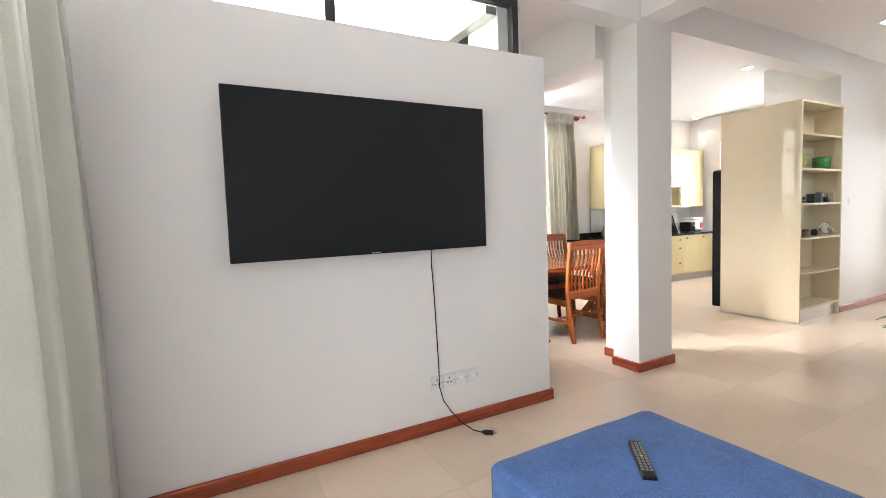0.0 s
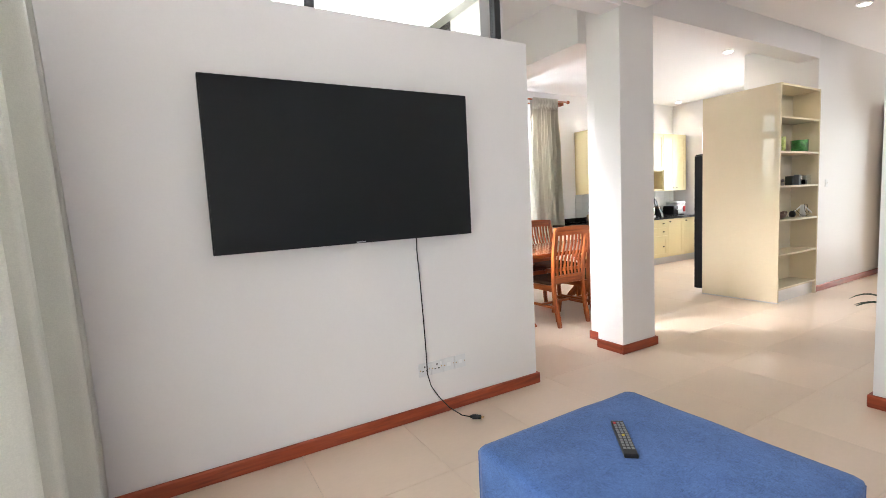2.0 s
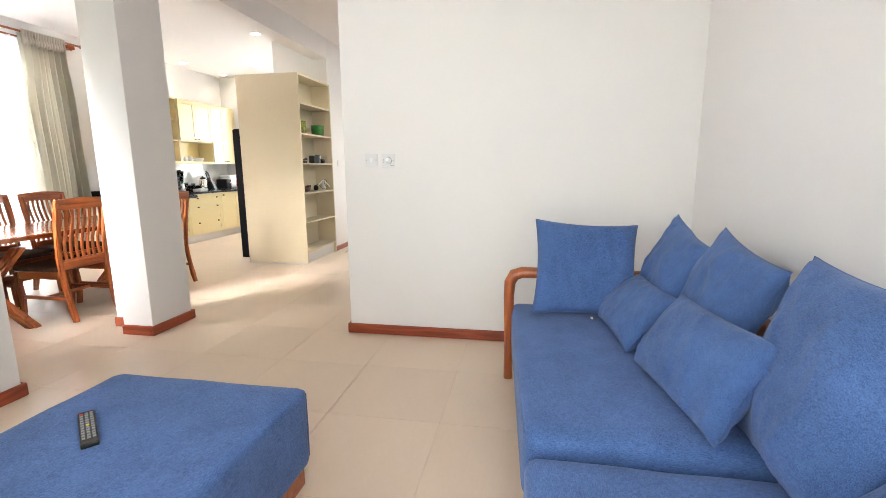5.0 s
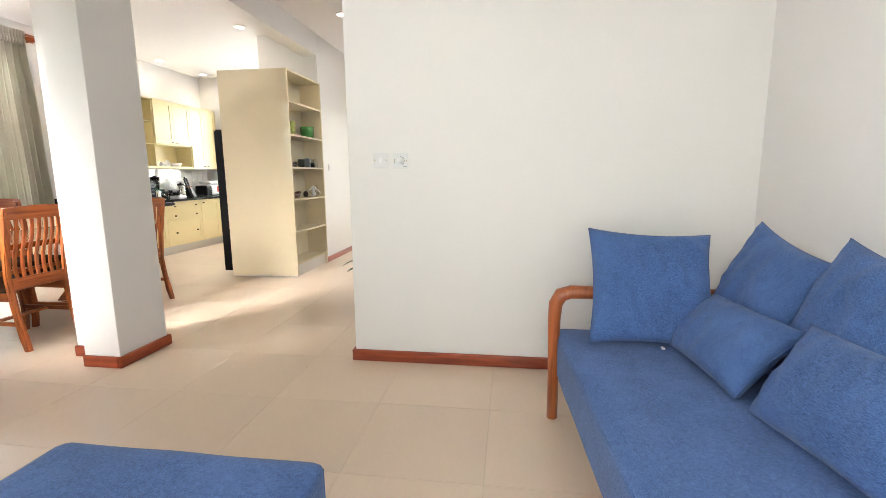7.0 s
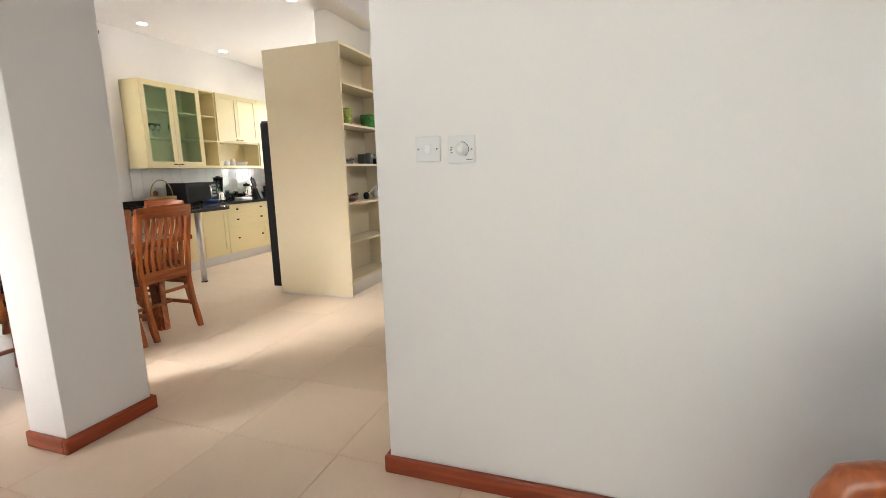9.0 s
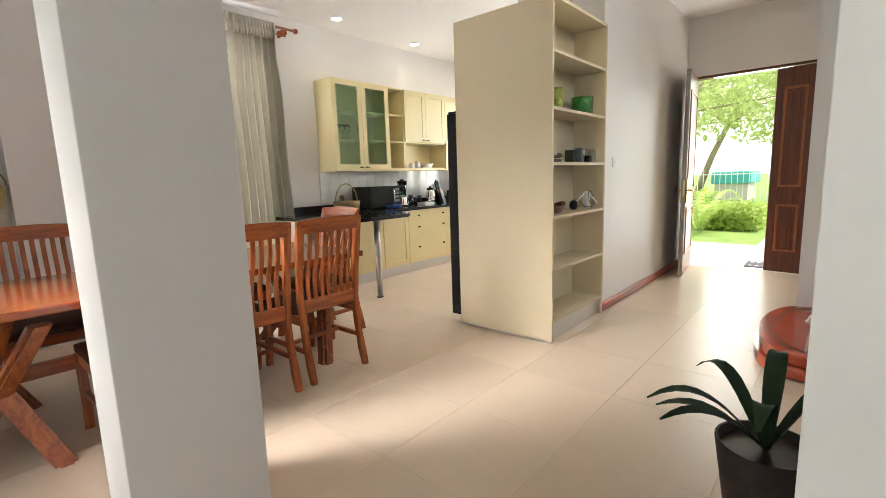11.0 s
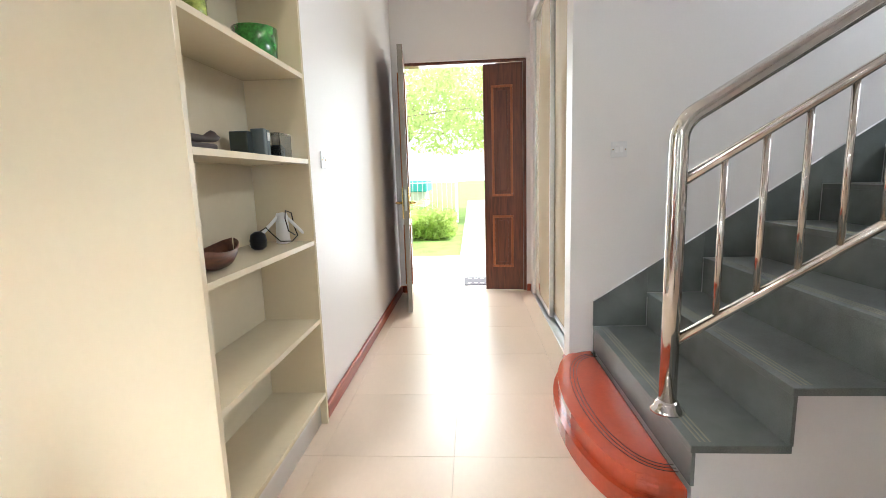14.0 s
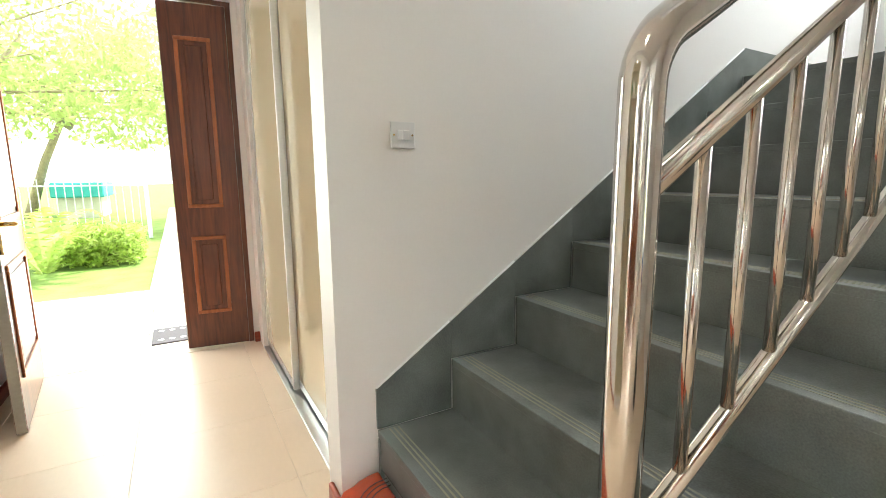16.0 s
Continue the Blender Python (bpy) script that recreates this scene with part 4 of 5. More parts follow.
def staircase():
    t = thing("staircase", pose(0, 0, 0), "grey tiled staircase with white side and stone skirting", "staircase")
    prof = [(1.335, 0.0)]
    for i, (y, z) in enumerate(NOSE[:7]):
        prof += [(y - 0.017, z - 0.03), (NOSE[i + 1][0] - 0.017, z - 0.03)]
    prof += [(NOSE[7][0] - 0.017, NOSE[7][1] - 0.03), (-2.5, NOSE[7][1] - 0.03), (-2.5, 0)]
    bm = bmesh.new()
    a = [bm.verts.new((6.422, y, z)) for y, z in prof]
    b = [bm.verts.new((7.676, y, z)) for y, z in prof]
    bm.faces.new(a)
    bm.faces.new(b[::-1])
    for k in range(len(prof)):
        q = (k + 1) % len(prof)
        bm.faces.new((a[k], a[q], b[q], b[k]))
    part("stringer", bm, M_WALL, t, "white painted solid side")
    low = 0.155
    for i, (y, z) in enumerate(NOSE):
        y1 = NOSE[i + 1][0] if i < 7 else -2.5
        tr = part("tread", boxed(6.405, y1 - 0.014, z - 0.028, 7.677, y, z, bevel=0.003), M_STONE, t, "dark grey stone tread")
        for k in range(3):
            part("grip_line", boxed(6.43, y - 0.044 - 0.017 * k, z - 0.0005, 7.66, y - 0.038 - 0.017 * k, z + 0.0012), M_STONEL, tr)
        part("riser", boxed(6.405, y - 0.016, low, 7.677, y - 0.004, z - 0.028), M_STONE, t, "dark grey stone riser")
        low = z
        if i < 7:
            bm = bmesh.new()
            pts = [(y, z), (y1, z), (y1, skirt_top(y1)), (y, skirt_top(y))]
            pts[0] = (y - 0.0012, z + 0.001)
            pts[3] = (y - 0.0012, skirt_top(y - 0.0012))
            a = [bm.verts.new((7.678, *q)) for q in pts]
            b = [bm.verts.new((7.69, *q)) for q in pts]
            bm.faces.new(a)
            bm.faces.new(b[::-1])
            for k in range(4):
                q = (k + 1) % 4
                bm.faces.new((a[k], a[q], b[q], b[k]))
            sk = part("wall_skirting", bm, M_STONE, t, "dark grey stone skirting tile")
            # White bead imitates the highlight on the skirting's lit top edge.
            part("edge_highlight", sweep([(7.685, y - 0.003, skirt_top(y - 0.003) + 0.002), (7.685, y1 + 0.003, skirt_top(y1 + 0.003) + 0.002)], 0.0045, 6), M_WHITE, sk, "white bead standing in for the highlight on the skirting edge", smooth=True)
    part("landing_skirting", boxed(7.678, -2.5, NOSE[7][1] + 0.001, 7.69, NOSE[7][0], NOSE[7][1] + 0.15), M_STONE, t)
    part("landing_skirting", boxed(6.42, -2.5, NOSE[7][1] + 0.001, 7.678, -2.488, NOSE[7][1] + 0.15), M_STONE, t)
    part("closing_riser", boxed(7.662, 1.3365, 0.0, 7.677, 1.351, 0.27), M_STONE, t)
    return t


staircase()


def half_moon(cx, y, a, b, n=28):
    return [(cx - a * math.cos(math.pi * k / n), y + b * math.sin(math.pi * k / n) ** 0.8) for k in range(n + 1)][::-1]


t = thing("bottom_step", pose(0, 0, 0), "rounded polished red bottom step of the staircase", "step")
part("lower_tier", prism(half_moon(7.04, 1.354, 0.655, 0.325), 0, 0.078, 0.03, 4), M_REDSTEP, t, smooth=False)
part("upper_tier", prism(half_moon(7.04, 1.354, 0.632, 0.300), 0.0785, 0.157, 0.028, 4), M_REDSTEP, t, smooth=False)
for k in range(3):
    arc = [(x, y, 0.1575) for x, y in half_moon(7.04, 1.354, 0.56 - 0.02 * k, 0.235 - 0.018 * k)]
    part("groove", sweep(arc, 0.0018, 4), M_DARKWOOD, t)


def handrail():
    t = thing("stair_railing", pose(6.65, 0, 0), "polished stainless steel stair railing with round balusters", "railing")
    S = 0.605

    def line(y, y0, z0):
        return z0 + (y0 - y) * S

    post = [(0, 1.332, 0.307), (0, 1.332, 0.9), (0, 1.332, 1.30)]
    for k in range(1, 8):
        a = radians(k * 59 / 7)
        post.append((0, 1.332 - 0.115 * (1 - math.cos(a)), 1.335 + 0.115 * math.sin(a)))
    y0, z0 = post[-1][1], post[-1][2]
    post += [(0, y0 - 0.1, z0 + 0.1 * S), (0, y0 - 0.2, z0 + 0.2 * S), (0, -0.9, line(-0.9, y0, z0))]
    part("handrail", sweep(post, 0.033, 18), M_CHROME, t, "thick tubular handrail", smooth=True)
    part("base_flange", lathe([(0.062, 0), (0.062, 0.006), (0.05, 0.018), (0.045, 0.032), (0.036, 0.045)], 24, (0, 1.332, 0.305)), M_CHROME, t, smooth=True)
    part("middle_rail", sweep([(0, 1.31, line(1.31, 1.162, 1.285)), (0, -0.9, line(-0.9, 1.162, 1.285))], 0.0195, 14), M_CHROME, t, smooth=True)
    part("bottom_rail", sweep([(0, 1.31, line(1.31, 1.176, 0.672)), (0, -0.9, line(-0.9, 1.176, 0.672))], 0.019, 14), M_CHROME, t, smooth=True)
    for k in range(15):
        y = 1.17 - 0.1405 * k
        part("baluster", sweep([(0, y, line(y, 1.176, 0.672)), (0, y, line(y, 1.162, 1.285))], 0.0125, 12), M_CHROME, t, smooth=True)
    part("end_post", sweep([(0, -0.9, NOSE[7][1]), (0, -0.9, line(-0.9, y0, z0))], 0.03, 14), M_CHROME, t, smooth=True)
    return t


handrail()

# ---- dining area ----


def chair_profile(z):
    """How far the back of a chair stands behind its seat line at height z."""
    return -0.215 - 0.075 * max(0.0, (0.45 - z) / 0.45) ** 1.5 - 0.075 * (max(0.0, z - 0.45) / 0.6) ** 1.6


def bar_along(pts, wx, wy):
    """A bar of rectangular section that follows points of its own y-z plane."""
    bm = bmesh.new()
    rings = []
    for x, y, z in pts:
        rings.append([bm.verts.new((x + sx * wx / 2, y + sy * wy / 2, z)) for sx, sy in ((-1, -1), (1, -1), (1, 1), (-1, 1))])
    for a, b in zip(rings, rings[1:]):
        for k in range(4):
            bm.faces.new((a[k], a[(k + 1) % 4], b[(k + 1) % 4], b[k]))
    bm.faces.new(rings[0][::-1])
    bm.faces.new(rings[-1])
    bmesh.ops.bevel(bm, geom=[e for e in bm.edges if abs(e.verts[0].co.z - e.verts[1].co.z) > 0.01], offset=min(wx, wy) * 0.2, segments=2, affect="EDGES")
    return bm


def dining_chair():
    t = thing("dining_chair", pose(0, 0, 0), "red-brown wooden dining chair with slatted high back and dark seat", "chair", "chairs round the dining table")
    for sx in (-1, 1):
        pts = [(sx * (0.205 + 0.01 * (z > 0.5)), chair_profile(z), z) for z in (0, 0.1, 0.2, 0.3, 0.42, 0.55, 0.68, 0.8, 0.92, 1.0)]
        part("back_leg", bar_along(pts, 0.042, 0.036), M_CHAIRZ, t)
        pts = [(sx * 0.215, 0.225 + dy, z) for z, dy in ((0, 0.012), (0.08, 0.0), (0.2, -0.008), (0.32, 0.006), (0.42, 0.004))]
        part("front_leg", bar_along(pts, 0.042, 0.044), M_CHAIRZ, t)
        part("side_rail", boxed(sx * 0.212 - 0.012, -0.20, 0.365, sx * 0.212 + 0.012, 0.205, 0.425, bevel=0.003), M_CHAIRY, t)
        part("side_stretcher", boxed(sx * 0.21 - 0.011, -0.235, 0.185, sx * 0.21 + 0.011, 0.205, 0.215, bevel=0.003), M_CHAIRY, t)
    part("front_rail", boxed(-0.195, 0.212, 0.365, 0.195, 0.236, 0.425, bevel=0.003), M_CHAIRX, t)
    part("cross_stretcher", boxed(-0.2, -0.02, 0.188, 0.2, 0.004, 0.212, bevel=0.003), M_CHAIRX, t)
    part("seat", soft_box(-0.235, -0.2, 0.425, 0.235, 0.25, 0.475, 0.02, cuts=10, puff=0.01), M_LEATHER, t, "dark brown padded seat", smooth=True)
    y0 = chair_profile(0.48)
    part("lower_rail", boxed(-0.19, y0 - 0.014, 0.44, 0.19, y0 + 0.012, 0.525, bevel=0.003), M_CHAIRX, t)
    # curved top rail
    bm = bmesh.new()
    rings = []
    for i in range(13):
        u = -1 + i / 6
        x, bow = 0.238 * u, -0.022 * (1 - u * u)
        lift = 0.014 * (1 - u * u)
        yt, yb = chair_profile(1.03) + bow, chair_profile(0.95) + bow
        rings.append([bm.verts.new(q) for q in ((x, yb - 0.014, 0.945), (x, yb + 0.014, 0.945), (x, yt + 0.013, 1.026 + lift), (x, yt - 0.013, 1.026 + lift))])
    for a, b in zip(rings, rings[1:]):
        for k in range(4):
            bm.faces.new((a[k], a[(k + 1) % 4], b[(k + 1) % 4], b[k]))
    bm.faces.new(rings[0])
    bm.faces.new(rings[-1][::-1])
    bmesh.ops.bevel(bm, geom=[e for e in bm.edges if abs(e.verts[0].co.x - e.verts[1].co.x) > 0.01], offset=0.005, segments=2, affect="EDGES")
    part("top_rail", bm, M_CHAIRX, t)
    for i in range(7):
        x = -0.153 + 0.051 * i
        bow = -0.02 * (1 - (x / 0.22) ** 2)
        pts = [(x, chair_profile(z) + bow * (z - 0.55) / 0.4 + 0.012 * math.sin((z - 0.55) / 0.4 * 2 * math.pi), z) for z in (0.515, 0.6, 0.68, 0.74, 0.8, 0.86, 0.92, 0.955)]
        part("slat", bar_along(pts, 0.026, 0.012), M_CHAIRZ, t)
    return t


first = dining_chair()
first.matrix_world = pose(4.855, 3.985, 0)
for x, y, rz in ((4.335, 3.98, 0), (3.83, 3.985, 0), (3.62, 4.92, 178), (4.12, 4.9, 181), (4.66, 4.86, 180), (5.26, 4.515, 91), (2.98, 4.36, -86)):
    copy_thing(first, pose(x, y, 0, 0, 0, rz))


def dining_table():
    t = thing("dining_table", pose(4.18, 4.36, 0), "long polished red-brown dining table on crossed wooden legs", "table")
    part("tabletop", boxed(-1.07, -0.48, 0.712, 1.07, 0.48, 0.752, bevel=0.008, seg=3), M_TABLE, t, "glossy reddish plank top")
    for e in (-1, 1):
        part("bearer", boxed(e * 0.9 - 0.05, -0.40, 0.665, e * 0.9 + 0.05, 0.40, 0.712, bevel=0.004), M_CHAIRY, t)
        for side in (-1, 1):
            a, b = Vector((e * 0.72, side * 0.43)), Vector((e * 1.03, side * 0.03))
            for p, q in ((a, b), (b, a)):
                bm = bar_along([(p.x, p.y, 0), (q.x * 0.97 + p.x * 0.03, q.y, 0.665)], 0.085, 0.10)
                part("cross_leg", bm, M_CHAIRZ, t, "diagonal crossed leg")
    part("stretcher", boxed(-0.86, -0.03, 0.30, 0.86, 0.03, 0.37, bevel=0.006), M_CHAIRX, t)
    return t


dining_table()

M_BASKET = mat("woven_straw", (0.36, 0.26, 0.12), 0.8, vary=0.35, scale=20, grain=120, bump=0.4)


def basket(m, r0, r1, h, label, handle=True, hh=0.2):
    """A basket of stacked woven coils with an arched handle."""
    t = thing("basket", m, label, "basket")
    n = max(6, int(h / 0.014))
    prof = [(r0 * 0.5, 0.002), (r0, 0.002)]
    for i in range(n):
        u = (i + 0.5) / n
        r = r0 + (r1 - r0) * math.sin(u * math.pi / 2)
        prof += [(r, u * h - 0.3 * h / n), (r + 0.005, u * h), (r, u * h + 0.3 * h / n)]
    prof += [(r1 + 0.006, h), (r1 - 0.006, h), (r1 - 0.012, h * 0.8), (r0 - 0.01, 0.012), (0.004, 0.012)]
    part("body", lathe(prof, 26), M_BASKET, t)
    if handle:
        arc = [(r1 * math.cos(radians(a)), 0, h + hh * math.sin(radians(a))) for a in range(0, 181, 12)]
        part("handle", sweep(arc, 0.007, 8), M_BASKET, t, smooth=True)
    return t


basket(pose(3.53, 6.09, 1.13), 0.085, 0.12, 0.17, "round woven straw basket hanging on the wall", True, 0.15)
basket(pose(3.50, 6.11, 2.02, 20, 0, 0), 0.13, 0.09, 0.3, "brown woven straw basket hung on the wall", False)
basket(pose(6.64, 5.85, 0.882), 0.13, 0.16, 0.13, "pale woven basket with tall handle on the bar counter", True, 0.21)

# ---- kitchen ----


def shaker(name, parent, x0, z0, x1, z1, y, pane=False, depth=0.02):
    """A framed front facing -y: four rails round a sunk panel or a pane."""
    f = 0.065
    bm = bmesh.new()
    for q in ((x0, z0, x1, z0 + f), (x0, z1 - f, x1, z1), (x0, z0 + f, x0 + f, z1 - f), (x1 - f, z0 + f, x1, z1 - f)):
        add_box(bm, q[0], y, q[1], q[2], y + depth, q[3])
    d = part(name, bm, M_KIT, parent)
    inner = part("pane" if pane else "panel", boxed(x0 + f, y + (0.008 if pane else 0.007), z0 + f, x1 - f, y + (0.012 if pane else depth), z1 - f), M_CABGLASS if pane else M_KIT, d)
    inner.visible_shadow = not pane
    return d


def cup_pull(parent, x, y, z):
    """A dark half-round pull."""
    bm = bmesh.new()
    rings = []
    for i in range(9):
        a = math.pi * i / 8
        rings.append([bm.verts.new(q) for q in ((x + 0.036 * math.cos(a), y, z + 0.018 * math.sin(a)), (x + 0.03 * math.cos(a), y - 0.02, z + 0.006 * math.sin(a)), (x + 0.026 * math.cos(a), y - 0.018, z + 0.002))])
    for a, b in zip(rings, rings[1:]):
        for k in range(2):
            bm.faces.new((a[k], b[k], b[k + 1], a[k + 1]))
    bmesh.ops.solidify(bm, geom=bm.faces[:], thickness=0.003)
    part("cup_handle", bm, M_DARKMETAL, parent, "dark cup handle", smooth=True)


def knob_at(parent, x, y, z):
    part("knob", boxed(x - 0.013, y - 0.024, z - 0.011, x + 0.013, y, z + 0.011, bevel=0.004), M_DARKMETAL, parent, "dark square knob")


YW, YB = 5.90, 5.60


def wall_cabinet(x0, x1, z0, z1, label, doors=0, pane=False, open_shelves=()):
    t = thing("wall_cabinet", pose(0, 0, 0), label, "cabinet", "kitchen wall cabinets")
    for n, b in (("side", (x0, YW + 0.021, z0, x0 + 0.018, 6.228, z1)), ("side", (x1 - 0.018, YW + 0.021, z0, x1, 6.228, z1)), ("bottom", (x0 + 0.018, YW + 0.021, z0, x1 - 0.018, 6.228, z0 + 0.018)), ("top", (x0 + 0.018, YW + 0.021, z1 - 0.018, x1 - 0.018, 6.228, z1)), ("back", (x0 + 0.018, 6.216, z0 + 0.018, x1 - 0.018, 6.228, z1 - 0.018))):
        part(n, boxed(*b), M_KIT, t)
    for z in open_shelves:
        part("shelf", boxed(x0 + 0.018, YW + 0.03, z - 0.009, x1 - 0.018, 6.216, z + 0.009), M_KIT, t)
    w = (x1 - x0) / max(doors, 1)
    for i in range(doors):
        a, b = x0 + i * w + 0.0015, x0 + (i + 1) * w - 0.0015
        d = shaker("door", t, a, z0 + 0.002, b, z1 - 0.002, YW, pane)
        cup_pull(d, b - 0.045 if i % 2 == 0 else a + 0.045, YW, z0 + 0.022)
    return t


wall_cabinet(6.55, 7.455, 1.39, 2.465, "cream kitchen wall cabinet with two glazed doors", 2, True, (1.76, 2.11))
wall_cabinet(7.457, 7.745, 1.39, 2.465, "cream open kitchen wall shelves", 0, False, (1.76, 2.11))
wall_cabinet(7.747, 8.60, 1.77, 2.465, "cream kitchen wall cabinet with two panelled doors", 2)
wall_cabinet(7.747, 8.60, 1.39, 1.768, "cream open niche under the kitchen wall cabinet", 0)
wall_cabinet(8.602, 9.32, 1.39, 2.465, "tall cream kitchen wall cabinet with two doors", 2)
edge_board = thing("cabinet_light_strip", pose(0, 0, 0), "pale lower edge board under the kitchen wall cabinets", "trim")
part("board", boxed(6.55, YW + 0.004, 1.372, 9.32, 6.228, 1.389), M_KIT, edge_board)


def base_cabinet(x0, x1, label, fronts):
    t = thing("base_cabinet", pose(0, 0, 0), label, "cabinet", "kitchen base cabinets")
    part("carcass", boxed(x0, YB + 0.022, 0.13, x1, 6.225, 0.838), M_KIT, t)
    for q in fronts:
        d = shaker("drawer" if q[4] > 1 else "door", t, q[0] + 0.002, q[1], q[2] - 0.002, q[3], YB)
        zc = (q[1] + q[3]) / 2
        if q[4] == 2:
            w = q[2] - q[0]
            for x in (q[0] + 0.23 * w, q[2] - 0.17 * w):
                knob_at(d, x, YB + 0.007 if q[3] - q[1] > 0.18 else YB + 0.004, zc)
        else:
            knob_at(d, q[0] + 0.05 if q[4] == 0 else q[2] - 0.05, YB, q[3] - 0.05)
    return t


base_cabinet(6.52, 6.99, "cream kitchen base cabinet with a panelled door", [(6.52, 0.14, 6.99, 0.836, 1)])
base_cabinet(6.992, 7.44, "cream kitchen base cabinet with a panelled door", [(6.992, 0.14, 7.44, 0.836, 1)])
base_cabinet(7.442, 8.28, "cream kitchen drawer unit with three panelled drawers", [(7.442, 0.69, 8.28, 0.836, 2), (7.442, 0.535, 8.28, 0.686, 2), (7.442, 0.14, 8.28, 0.531, 2)])
base_cabinet(8.282, 8.78, "cream kitchen base cabinet with a panelled door", [(8.282, 0.14, 8.78, 0.836, 0)])
base_cabinet(8.782, 9.39, "cream kitchen base cabinet with a panelled door", [(8.782, 0.14, 9.39, 0.836, 0)])
t = thing("kitchen_plinth", pose(0, 0, 0), "brushed metal plinth under the kitchen cabinets", "plinth")
part("board", boxed(6.53, YB + 0.05, 0, 9.39, YB + 0.065, 0.128), M_ALU, t)
part("end_board", boxed(6.53, YB + 0.066, 0, 6.545, 6.2, 0.128), M_ALU, t)

out = [(9.39, 6.226), (5.80, 6.226), (5.80, 5.12)]
out += [(5.98 + 0.18 * math.cos(radians(a)), 5.05 + 0.18 * math.sin(radians(a))) for a in range(180, 271, 15)]
out += [(6.66 + 0.20 * math.cos(radians(a)), 5.07 + 0.20 * math.sin(radians(a))) for a in range(270, 361, 15)]
out += [(6.92, 5.40), (7.0, 5.575), (9.39, 5.575)]
t = thing("worktop", pose(0, 0, 0), "polished black granite worktop with a rounded breakfast bar", "worktop")
part("slab", prism(out, 0.842, 0.881, 0.004, 2), M_GRANITE, t)
part("upstand", boxed(5.80, 6.212, 0.8815, 9.39, 6.226, 0.96), M_GRANITE, t, "low black granite upstand")
t = thing("bar_leg", pose(6.345, 4.985, 0), "round chrome leg under the breakfast bar", "leg")
part("tube", lathe([(0.03, 0.012), (0.03, 0.83)], 20), M_ALU, t, smooth=True)
part("foot", lathe([(0.036, 0), (0.036, 0.012)], 20), M_BLACK, t)
part("cap", lathe([(0.045, 0.83), (0.045, 0.8415)], 20), M_CHROME, t)
setting("bar_wall", boxed(5.86, 5.62, 0, 5.96, 6.225, 0.841), M_WALL, "low white wall under the breakfast bar", "wall")

# splashback tiles
M_SPLASHJOINT = mat("white_tile_joint", (0.64, 0.64, 0.62), 0.8, vary=0.05)
sp = setting("splashback", boxed(6.53, 6.219, 0.961, 9.39, 6.2295, 1.372), M_SPLASHJOINT, "glossy white tiled kitchen splashback", "splashback")
tile_mesh = None
for i in range(19):
    for j in range(3):
        x0, z0 = 6.533 + 0.1505 * i, 0.964 + 0.136 * j
        if tile_mesh is None:
            o = part("tile", boxed(0, 6.213, 0, 0.148, 6.2195, 0.1335, bevel=0.0012, seg=1), M_SPLASH, sp)
            tile_mesh = o.data
        else:
            o = new("tile", tile_mesh)
            o.parent = sp
        o.location = (x0, 0, z0)

ZC = 0.882


